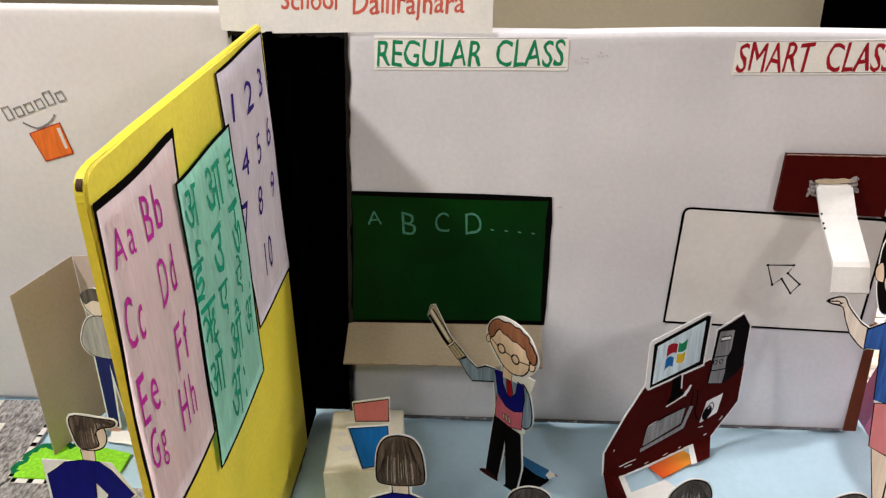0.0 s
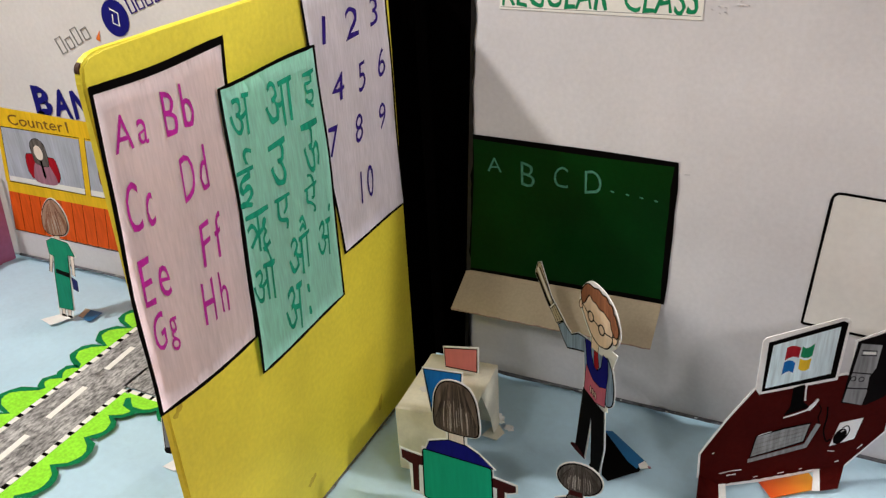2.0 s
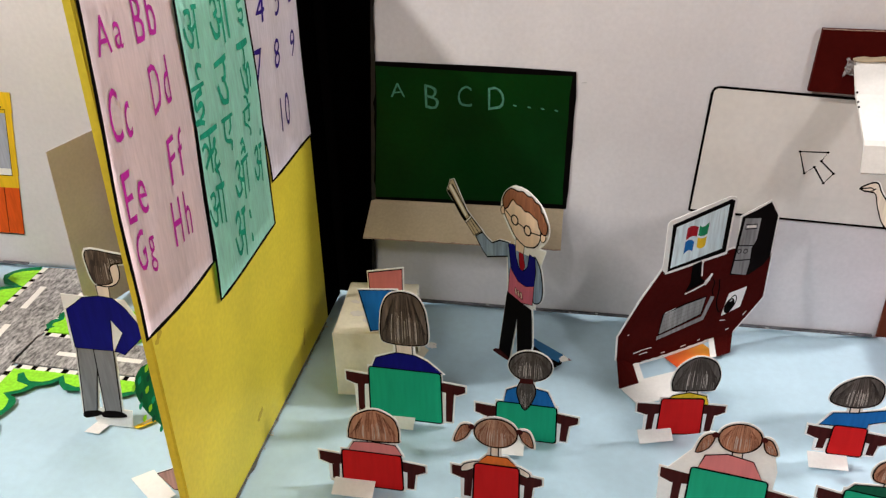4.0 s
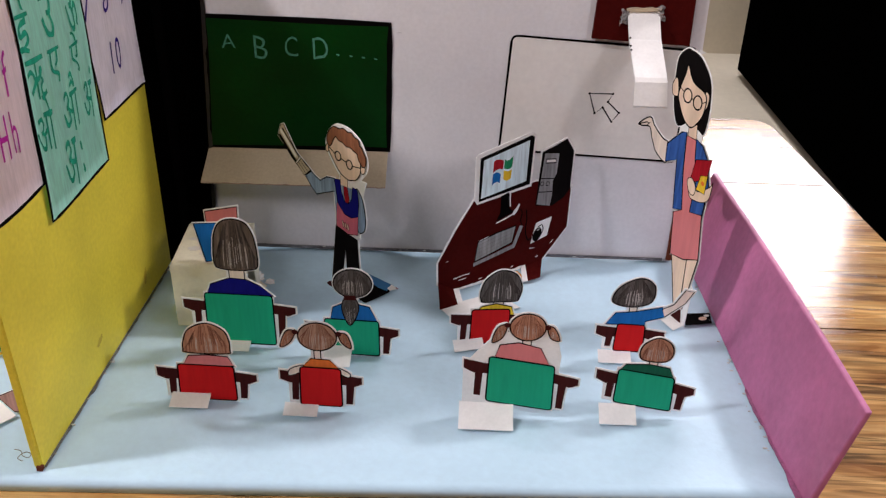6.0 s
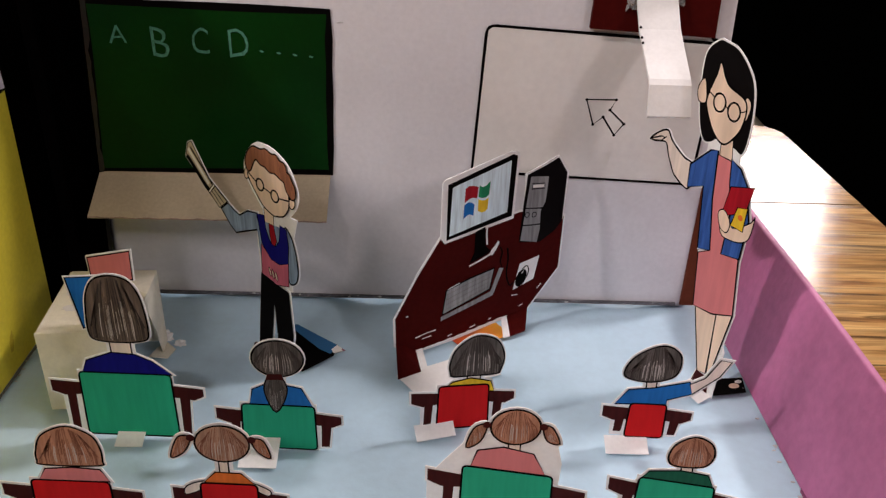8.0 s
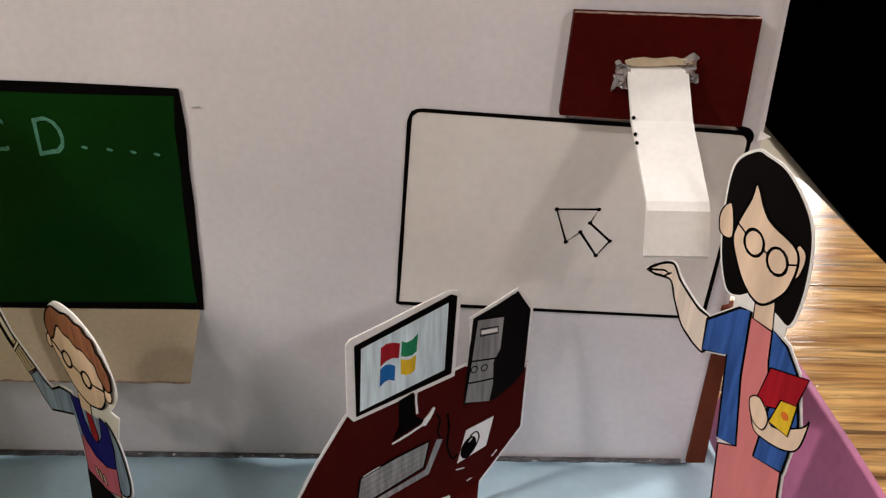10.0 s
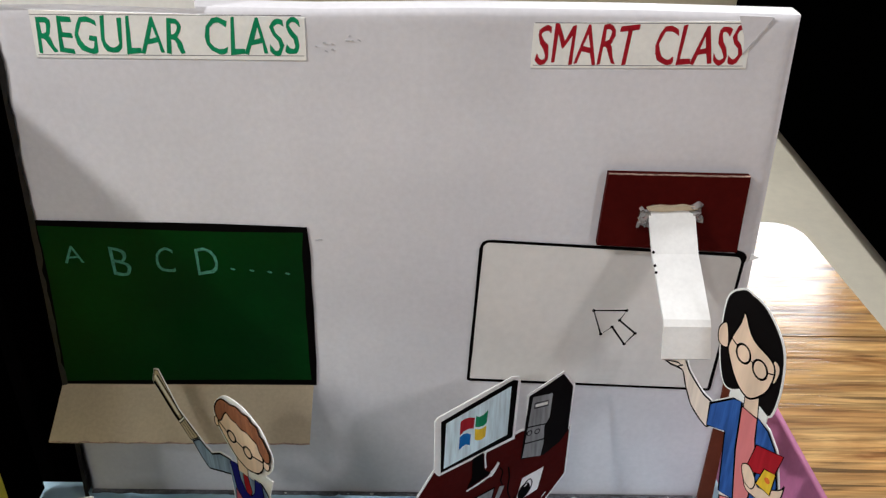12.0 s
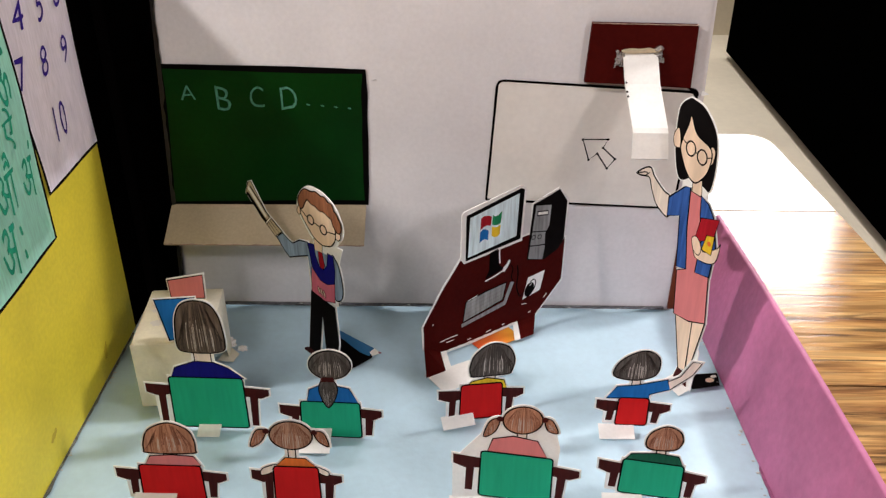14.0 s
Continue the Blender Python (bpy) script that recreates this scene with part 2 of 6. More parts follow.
def wood_material():
    """Glossy laminate with long, wavy grain running along x: broad bands, dark broken streaks and fine pores."""
    m = bpy.data.materials.new("table_laminate")
    m.use_nodes = True
    nt = m.node_tree
    n, link = nt.nodes, nt.links.new
    bsdf = n["Principled BSDF"]
    coord = n.new("ShaderNodeTexCoord")

    def noise_field(scale, size, detail, distortion=0.0, offset=0.0):
        place = n.new("ShaderNodeMapping")
        place.inputs["Scale"].default_value = scale
        place.inputs["Location"].default_value = (offset, offset, 0)
        link(coord.outputs["Object"], place.inputs["Vector"])
        tex = n.new("ShaderNodeTexNoise")
        tex.inputs["Scale"].default_value, tex.inputs["Detail"].default_value, tex.inputs["Distortion"].default_value = size, detail, distortion
        link(place.outputs["Vector"], tex.inputs["Vector"])
        return tex.outputs["Fac"]

    def spread(value, low, high, to_low, to_high):
        r = n.new("ShaderNodeMapRange")
        r.inputs["From Min"].default_value, r.inputs["From Max"].default_value = low, high
        r.inputs["To Min"].default_value, r.inputs["To Max"].default_value = to_low, to_high
        link(value, r.inputs["Value"])
        return r.outputs["Result"]

    def times(a, b):
        mul = n.new("ShaderNodeMath")
        mul.operation = "MULTIPLY"
        link(a, mul.inputs[0]), link(b, mul.inputs[1])
        return mul.outputs[0]

    bands = noise_field((3.2, 22, 22), 1.3, 6, 2.6)
    ramp = n.new("ShaderNodeValToRGB")
    ramp.color_ramp.elements[0].position, ramp.color_ramp.elements[0].color = 0.33, (0.24, 0.105, 0.03, 1)
    ramp.color_ramp.elements[1].position, ramp.color_ramp.elements[1].color = 0.66, (0.66, 0.405, 0.15, 1)
    mid = ramp.color_ramp.elements.new(0.47)
    mid.color = (0.47, 0.25, 0.08, 1)
    link(bands, ramp.inputs["Fac"])
    streaks = noise_field((5.0, 95, 95), 1.0, 8, 1.8, 3.1)
    fibres = noise_field((11, 230, 230), 1.0, 5, 1.0, 5.3)
    pores = noise_field((14, 420, 420), 1.0, 3, 0.0, 7.7)
    dark = times(times(spread(streaks, 0.37, 0.45, 0.34, 1.0), spread(pores, 0.32, 0.46, 0.82, 1.0)), spread(fibres, 0.36, 0.60, 0.62, 1.14))
    tint = n.new("ShaderNodeVectorMath")
    tint.operation = "SCALE"
    link(ramp.outputs["Color"], tint.inputs[0])
    link(dark, tint.inputs["Scale"])
    link(tint.outputs["Vector"], bsdf.inputs["Base Color"])
    link(spread(streaks, 0.36, 0.62, 0.14, 0.10), bsdf.inputs["Roughness"])
    rel = n.new("ShaderNodeBump")
    rel.inputs["Strength"].default_value, rel.inputs["Distance"].default_value = 0.1, 0.0006
    link(dark, rel.inputs["Height"])
    link(rel.outputs["Normal"], bsdf.inputs["Normal"])
    return m


WOOD = wood_material()


def tape_material():
    m = bpy.data.materials.new("clear_tape")
    m.use_nodes = True
    b = m.node_tree.nodes["Principled BSDF"]
    b.inputs["Base Color"].default_value = (0.86, 0.82, 0.80, 1)
    b.inputs["Roughness"].default_value = 0.12
    b.inputs["Transmission Weight"].default_value = 0.72
    b.inputs["IOR"].default_value = 1.15
    return m


TAPE = tape_material()


# shapes; drawings are laid out in millimetres: across, up
def smooth(points, steps=5):
    """A closed rounded outline through a few points."""
    out, k = [], len(points)
    for i in range(k):
        p0, p1, p2, p3 = (Vector(points[(i + j) % k]) for j in (-1, 0, 1, 2))
        for s in range(steps):
            t = s / steps
            out.append(tuple(0.5 * (2 * p1 + (p2 - p0) * t + (2 * p0 - 5 * p1 + 4 * p2 - p3) * t * t
                                    + (3 * p1 - p0 - 3 * p2 + p3) * t * t * t)))
    return out


def curve(points, steps=4):
    """An open rounded line through a few points."""
    out, k = [], len(points)
    for i in range(k - 1):
        p0, p1, p2, p3 = (Vector(points[min(max(i + j, 0), k - 1)]) for j in (-1, 0, 1, 2))
        for s in range(steps):
            t = s / steps
            out.append(tuple(0.5 * (2 * p1 + (p2 - p0) * t + (2 * p0 - 5 * p1 + 4 * p2 - p3) * t * t
                                    + (3 * p1 - p0 - 3 * p2 + p3) * t * t * t)))
    return out + [tuple(points[-1])]


def oval(u, v, a, b, turn=0, steps=24):
    c, s = math.cos(radians(turn)), math.sin(radians(turn))
    return [(u + a * math.cos(2 * math.pi * i / steps) * c - b * math.sin(2 * math.pi * i / steps) * s,
             v + a * math.cos(2 * math.pi * i / steps) * s + b * math.sin(2 * math.pi * i / steps) * c) for i in range(steps)]


def clean(poly, least=0.02):
    out = []
    for p in poly:
        if not out or (Vector(p) - Vector(out[-1])).length > least:
            out.append(tuple(p))
    while len(out) > 3 and (Vector(out[0]) - Vector(out[-1])).length < least:
        out.pop()
    return out


def signed_area(poly):
    return sum(a[0] * b[1] - b[0] * a[1] for a, b in zip(poly, poly[1:] + poly[:1])) / 2


def inflate(poly, r):
    """The outline moved outwards by r."""
    poly = clean(poly)
    if signed_area(poly) < 0:
        poly = poly[::-1]
    out, k = [], len(poly)
    for i in range(k):
        a, b, c = (Vector(poly[(i + j) % k]) for j in (-1, 0, 1))
        e1, e2 = (b - a).normalized(), (c - b).normalized()
        n = Vector((e1.y + e2.y, -e1.x - e2.x))
        n = n.normalized() if n.length > 1e-6 else Vector((e1.y, -e1.x))
        grow = r / max(0.55, abs(n.dot(Vector((e1.y, -e1.x)))))
        out.append(tuple(b + n * grow))
    return out


def slab(bm, poly, front, back=0.0, slot=0, lift=None):
    """A flat piece cut to an outline in millimetres. front, back: how far its faces stand out towards -y."""
    poly = clean(poly)
    if signed_area(poly) < 0:
        poly = poly[::-1]
    lift = lift or (lambda u, v: 0.0)
    f = [bm.verts.new((u / 1000, -(front + lift(u, v)) / 1000, v / 1000)) for u, v in poly]
    b = [bm.verts.new((u / 1000, -(back + lift(u, v)) / 1000, v / 1000)) for u, v in poly]
    faces = [bm.faces.new(f), bm.faces.new(b[::-1])]
    k = len(poly)
    faces += [bm.faces.new((f[i], b[i], b[(i + 1) % k], f[(i + 1) % k])) for i in range(k)]
    for face in faces:
        face.material_index = slot
    return faces


def stroke(bm, points, width, front, back=0.0, slot=0, closed=False, lift=None, wobble=0.12):
    """A pen line of that width along the points."""
    pts = clean(points)
    if closed:
        pts = pts + [pts[0]]
    lift = lift or (lambda u, v: 0.0)
    left, right = [], []
    for i, p in enumerate(pts):
        if closed and i in (0, len(pts) - 1):
            a, c = Vector(pts[-2]), Vector(pts[1])
        else:
            a, c = Vector(pts[max(i - 1, 0)]), Vector(pts[min(i + 1, len(pts) - 1)])
        d = (c - a).normalized() if (c - a).length > 1e-9 else Vector((1, 0))
        w = width / 2 * (1 + wobble * math.sin(i * 2.3 + p[0]))
        if closed and i == len(pts) - 1:
            left.append(left[0]), right.append(right[0])
            continue
        left.append((p[0] - d.y * w, p[1] + d.x * w))
        right.append((p[0] + d.y * w, p[1] - d.x * w))
    vf = {}

    def vert(q, h):
        key = (round(q[0], 4), round(q[1], 4), h)
        if key not in vf:
            vf[key] = bm.verts.new((q[0] / 1000, -(h + lift(*q)) / 1000, q[1] / 1000))
        return vf[key]

    for i in range(len(pts) - 1):
        quad = (right[i], right[i + 1], left[i + 1], left[i])
        top = [vert(q, front) for q in quad]
        low = [vert(q, back) for q in quad]
        for vs in (top, (top[0], low[0], low[1], top[1]), (top[2], low[2], low[3], top[3])):
            if len(set(vs)) >= 3:
                try:
                    bm.faces.new(vs).material_index = slot
                except ValueError:
                    pass


def finish(name, bm, materials):
    bmesh.ops.recalc_face_normals(bm, faces=bm.faces)
    data = bpy.data.meshes.new(name)
    bm.to_mesh(data)
    bm.free()
    for m in materials if isinstance(materials, (list, tuple)) else [materials]:
        data.materials.append(m)
    return data


def part(name, bm, mat, parent, label=""):
    ob = new(name, finish(name, bm, mat))
    ob.parent = parent
    return tagged(ob, label)


def thing(name, m, label, category, group="", kind=""):
    ob = new(name)
    ob.empty_display_size = 0.01
    ob.matrix_world = m
    return tagged(ob, label, category, group, kind)


def flat(name, parent, mat, poly, front, back=0.0, label="", lift=None):
    bm = bmesh.new()
    slab(bm, poly, front, back, lift=lift)
    return part(name, bm, mat, parent, label)


def line(name, parent, mat, points, width, front, back=0.0, closed=False, label="", lift=None):
    bm = bmesh.new()
    stroke(bm, points, width, front, back, closed=closed, lift=lift)
    return part(name, bm, mat, parent, label)


def box(bm, x0, x1, y0, y1, z0, z1, bevel=0.0):
    vs = [bm.verts.new((x, y, z)) for x in (x0, x1) for y in (y0, y1) for z in (z0, z1)]
    for q in ((0, 1, 3, 2), (4, 6, 7, 5), (0, 4, 5, 1), (2, 3, 7, 6), (0, 2, 6, 4), (1, 5, 7, 3)):
        bm.faces.new([vs[i] for i in q])
    if bevel:
        bmesh.ops.bevel(bm, geom=bm.edges[:], offset=bevel, segments=2, affect="EDGES")
    return bm


def lettering(name, parent, mat, text, u0, u1, v0, v1, front, back=0.0, bold=0.0, slant=0.0, turn=0.0, label="", lift=None, weight=0.0, gap=1.0, spread=1.0):
    """Hand lettering that fills the frame u0..u1, v0..v1 (millimetres)."""
    data = bpy.data.curves.new("letters", "FONT")
    data.body, data.resolution_u, data.offset, data.space_word = text, 3, weight, gap
    data.space_character = spread
    ob = bpy.data.objects.new("letters", data)
    scene.collection.objects.link(ob)
    mesh = bpy.data.meshes.new_from_object(ob.evaluated_get(bpy.context.evaluated_depsgraph_get()))
    bpy.data.objects.remove(ob)
    bpy.data.curves.remove(data)
    co = np.array([v.co[:] for v in mesh.vertices])[:, :2]
    co[:, 0] += slant * co[:, 1]
    c, s = math.cos(radians(turn)), math.sin(radians(turn))
    co = co @ np.array([[c, s], [-s, c]])
    low, high = co.min(0), co.max(0)
    co = (co - low) / (high - low) * np.array([u1 - u0, v1 - v0]) + np.array([u0, v0])
    # a slightly unsteady hand
    co[:, 0] += 0.012 * (u1 - u0) * np.sin(co[:, 1] * 0.9 + co[:, 0] * 0.7) / max(1, len(text) / 3)
    co[:, 1] += 0.035 * (v1 - v0) * np.sin(co[:, 0] * 0.55 + u0)
    bm = bmesh.new()
    up = lift or (lambda u, v: 0.0)
    # a broad pen: the same strokes once more, a hair's breadth aside
    for k, (du, dv) in enumerate(((0, 0), (1, 0.3), (-1, -0.3), (0.3, -1), (-0.3, 1)) if bold else ((0, 0),)):
        bm.from_mesh(mesh)
        bm.verts.ensure_lookup_table()
        for v, (a, b) in zip(bm.verts[-len(co):], co):
            a, b = a + du * bold, b + dv * bold
            v.co = (a / 1000, -(front + 0.012 * k + up(a, b)) / 1000, b / 1000)
    bpy.data.meshes.remove(mesh)
    return part(name, bm, mat, parent, label)


# ---- the room round the table ----
def shell(name, x0, x1, y0, y1, z0, z1, mat, label, category):
    bm = box(bmesh.new(), x0, x1, y0, y1, z0, z1)
    ob = new(name, finish(name, bm, mat))
    return tagged(ob, label, category, kind="structure")


FLOOR_Z, CEIL_Z = -0.76, 2.3
shell("floor", -2.6, 2.7, -2.4, 3.92, FLOOR_Z - 0.1, FLOOR_Z, ROOM_FLOOR, "pale beige polished floor of the room", "floor")
shell("ceiling", -2.6, 2.7, -2.4, 3.92, CEIL_Z, CEIL_Z + 0.1, CEILING, "plain unseen ceiling, greyed to cut bounced light", "ceiling")
shell("wall_north", -2.6, 2.7, 3.82, 3.92, FLOOR_Z, CEIL_Z, ROOM_WALL, "plain cream painted wall behind the table", "wall")
# the three walls out of view are darkened to hold back bounce
shell("wall_south", -2.6, 2.7, -2.4, -2.3, FLOOR_Z, CEIL_Z, LOW_BOUNCE_WALL, "plain unseen wall, coloured dark to cut bounced light", "wall")
shell("wall_west", -2.6, -2.5, -2.3, 3.82, FLOOR_Z, CEIL_Z, LOW_BOUNCE_WALL, "plain unseen wall, coloured dark to cut bounced light", "wall")
shell("wall_east", 2.6, 2.7, -2.3, 3.82, FLOOR_Z, CEIL_Z, LOW_BOUNCE_WALL, "plain unseen wall, coloured dark to cut bounced light", "wall")


def sheet_on_floor(bm, poly, z0, z1, slot=0):
    """A flat piece lying down; outline in millimetres x, y."""
    poly = clean(poly)
    if signed_area(poly) < 0:
        poly = poly[::-1]
    top = [bm.verts.new((x / 1000, y / 1000, z1 / 1000)) for x, y in poly]
    low = [bm.verts.new((x / 1000, y / 1000, z0 / 1000)) for x, y in poly]
    faces = [bm.faces.new(top), bm.faces.new(low[::-1])]
    for i in range(len(poly)):
        j = (i + 1) % len(poly)
        faces.append(bm.faces.new((low[i], low[j], top[j], top[i])))
    for f in faces:
        f.material_index = slot


def couch():
    t = thing("couch", pose(1.225, 1.1, FLOOR_Z), "black fabric couch standing on the pale floor", "couch")
    part("backrest", box(bmesh.new(), 0.0, 0.25, 0.0, 2.42, 0.0, 1.02, 0.03), COUCH, t)
    part("seat", box(bmesh.new(), 0.252, 0.95, 0.0, 2.42, 0.0, 0.42, 0.02), COUCH, t)
    for y in (0.0, 2.18):
        part("armrest", box(bmesh.new(), 0.252, 0.95, y, y + 0.24, 0.422, 0.64, 0.03), COUCH, t)


couch()


def table():
    """A laminate table with rounded corners and plank seams."""
    top_z = -0.008
    t = thing("table", pose(-0.2, 0.25, FLOOR_Z), "wood-grain laminate table with dark plank seams and rounded corners", "table")
    bm = bmesh.new()
    corners = ((-0.80, -0.42), (0.567, -0.42), (0.476, 0.888), (-0.80, 0.888))
    ring = []
    for i, (cx, cy) in enumerate(corners):
        p = Vector((cx, cy))
        a, b = Vector(corners[i - 1]), Vector(corners[(i + 1) % 4])
        r = 0.032
        e1, e2 = p + (a - p).normalized() * r, p + (b - p).normalized() * r
        for s in range(6):
            k = s / 5
            ring.append((1 - k) ** 2 * e1 + 2 * k * (1 - k) * p + k * k * e2)
    h0, h1 = top_z - FLOOR_Z - 0.025, top_z - FLOOR_Z
    low = [bm.verts.new((p.x + 0.2, p.y - 0.25, h0)) for p in ring]
    high = [bm.verts.new((p.x + 0.2, p.y - 0.25, h1 - 0.0012)) for p in ring]
    bm.faces.new(high), bm.faces.new(low[::-1])
    for i in range(len(ring)):
        j = (i + 1) % len(ring)
        bm.faces.new((low[i], low[j], high[j], high[i]))
    part("tabletop", bm, SEAM, t, "dark core of the table top")
    seams = (-0.42, -0.11, 0.167, 0.445, 0.702, 0.888)
    for y0, y1 in zip(seams, seams[1:]):
        a, b = y0 + (0.0008 if y0 > -0.4 else 0), y1 - (0.0008 if y1 < 0.8 else 0)
        clip = [p for p in ring if a < p.y < b]
        row = [(-0.80, a), (0.567 - (a + 0.42) * 0.0696, a)] + [(p.x, p.y) for p in clip if p.x > 0 and p.y > 0.5]
        if y1 < 0.8:
            row += [(0.567 - (b + 0.42) * 0.0696, b), (-0.80, b)]
        else:
            row += [(-0.80, 0.888)]
        bm = bmesh.new()
        sheet_on_floor(bm, [((x + 0.2) * 1000, (y - 0.25) * 1000) for x, y in row], (h1 - 0.022) * 1000, h1 * 1000)
        part("plank", bm, WOOD, t, "wood-grain laminate plank")
    for x, y in ((-0.52, -0.60), (0.68, -0.60), (-0.52, 0.56), (0.56, 0.56)):
        part("leg", box(bmesh.new(), x - 0.025, x + 0.025, y - 0.025, y + 0.025, 0.0, h0, 0.003), WOOD, t)


table()


# ---- the cardboard model: base, panels ----
BACK, LEFT_BACK = 0.52, 0.535


def base_board():
    """The blue floor sheet, gently buckled, on a thin board."""
    bm = bmesh.new()
    nx, ny = 120, 44
    grid = []
    for i in range(nx + 1):
        row = []
        for j in range(ny + 1):
            x = -0.59 + (0.327 + 0.59) * i / nx
            y0 = 0.246 + 0.036 * (x + 0.15)
            y = y0 + (0.56 - y0) * j / ny
            fade = min(1, j / 4) * min(1, (ny - j) / 3)
            crease = noise.noise(Vector((x * 26, y * 26, 0.3))) * 0.0015 + noise.noise(Vector((x * 70, y * 70, 2.1))) * 0.0005
            back = max(0.0, (y - 0.42) / 0.1)
            fold = 1 - abs(noise.noise(Vector((x * 13 + 3, y * 17, 6.2)))) * 2
            z = -0.0016 * fade * (0.5 + 0.6 * back) * max(0.0, 1 - max(0.0, fold)) - 0.0024 * fade * back * abs(noise.noise(Vector((x * 15, y * 15, 4.0)))) + fade * (crease * (0.6 + 1.3 * back) - 0.0011) - 0.0022 * min(1, max(0, (y - 0.5205) / 0.004))
            row.append(bm.verts.new((x, y, z)))
        grid.append(row)
    for i in range(nx):
        for j in range(ny):
            bm.faces.new((grid[i][j], grid[i + 1][j], grid[i + 1][j + 1], grid[i][j + 1]))
    rim = [grid[i][0] for i in range(nx + 1)] + [grid[nx][j] for j in range(1, ny + 1)] + \
          [grid[i][ny] for i in range(nx - 1, -1, -1)] + [grid[0][j] for j in range(ny - 1, 0, -1)]
    low = [bm.verts.new((v.co.x, v.co.y + (0.001 if v.co.y < 0.3 else 0), -0.0075)) for v in rim]
    for i in range(len(rim)):
        j = (i + 1) % len(rim)
        bm.faces.new((rim[i], low[i], low[j], rim[j]))
    bm.faces.new(low[::-1])
    for f in bm.faces:
        f.smooth = True
    ob = new("ground", finish("ground", bm, BLUE_FLOOR))
    return tagged(ob, "pale blue paper floor of the cardboard model, slightly buckled", "base board", kind="structure")


base_board()


def panel(name, left, right, top, y_front, thick, mat, label, creases=(), seed=0.0, foot=0.0):
    """A standing paper-covered board with softly uneven, creased paper. left, right: x at foot and top; top: heights from left to right."""
    bm = bmesh.new()
    nx, nz = 110, 80
    grid = []
    for i in range(nx + 1):
        s = i / nx
        k = min(int(s * (len(top) - 1)), len(top) - 2)
        z_top = top[k] + (top[k + 1] - top[k]) * (s * (len(top) - 1) - k)
        col = []
        for j in range(nz + 1):
            w = j / nz
            x = (left[0] + (left[1] - left[0]) * w) * (1 - s) + (right[0] + (right[1] - right[0]) * w) * s
            z = -2 + (z_top + 2) * w
            d = 0.16 * (1 + noise.noise(Vector((x * 0.022, z * 0.022, seed)))) + 0.08 * (1 + noise.noise(Vector((x * 0.085, z * 0.085, seed + 7))))
            for x0, z0, x1, z1, depth, width in creases:
                a, c, p = Vector((x0, z0)), Vector((x1, z1)), Vector((x, z))
                f = min(1, max(0, (p - a).dot(c - a) / (c - a).length_squared))
                d -= depth * math.exp(-((p - a - (c - a) * f).length / width) ** 2) * math.sin(math.pi * (0.15 + 0.7 * f))
            rim = min(i, nx - i, nz - j)
            d = max(d, 0.02) + (1.2 if rim == 0 else 0.0) + foot * max(0.0, 1 - z / 84)
            col.append(bm.verts.new((x / 1000, d / 1000, z / 1000)))
        grid.append(col)
    for i in range(nx):
        for j in range(nz):
            bm.faces.new((grid[i][j], grid[i + 1][j], grid[i + 1][j + 1], grid[i][j + 1])).smooth = True
    rim = [g[0] for g in grid] + grid[-1][1:] + [g[-1] for g in grid[-2::-1]] + grid[0][-2:0:-1]
    back = [bm.verts.new((v.co.x, (thick + foot) / 1000, v.co.z)) for v in rim]
    for i in range(len(rim)):
        j = (i + 1) % len(rim)
        bm.faces.new((rim[i], back[i], back[j], rim[j]))
    bm.faces.new(back)
    ob = new(name, finish(name, bm, mat))
    ob.location = (0, y_front, 0)
    return tagged(ob, label, "back panel", kind="structure")


panel("wall_classroom", (-74, -57), (298, 293), (297, 296, 295, 296, 295.5, 294), BACK, 7, WALL_PAPER,
      "white paper-covered board behind the two classrooms",
      ((270, 272, 288, 293, 0.5, 2.0), (287, 60, 285.5, 285, 0.6, 2.5), (120, 293, 175, 290, 0.4, 2.5), (240, 245, 285, 235, 0.5, 7), (150, 230, 215, 215, 0.4, 9), (90, 60, 150, 45, 0.4, 8), (100, 150, 140, 120, 0.35, 8)), foot=6.0)
panel("wall_bank", (-585, -585), (-134, -134), (314, 313, 312, 310, 308), LEFT_BACK, 7, LEFT_PAPER,
      "white paper-covered board with drawn bank and payment signs", ((-240, 250, -180, 190, 0.5, 8), (-330, 190, -300, 120, 0.4, 9)), 3.0)


def flat_panel(name, outline, y_front, thick, mat, label):
    bm = bmesh.new()
    slab(bm, outline, 0.0, -thick)
    ob = new(name, finish(name, bm, mat))
    ob.location = (0, y_front, 0)
    return tagged(ob, label, "back panel", kind="structure")


flat_panel("wall_gap", [(-133.5, -2), (-50, -2), (-50, 296), (-133.5, 297)], BACK + 0.014, 3, BLACK_PAPER,
           "black paper strip closing the gap between two boards")


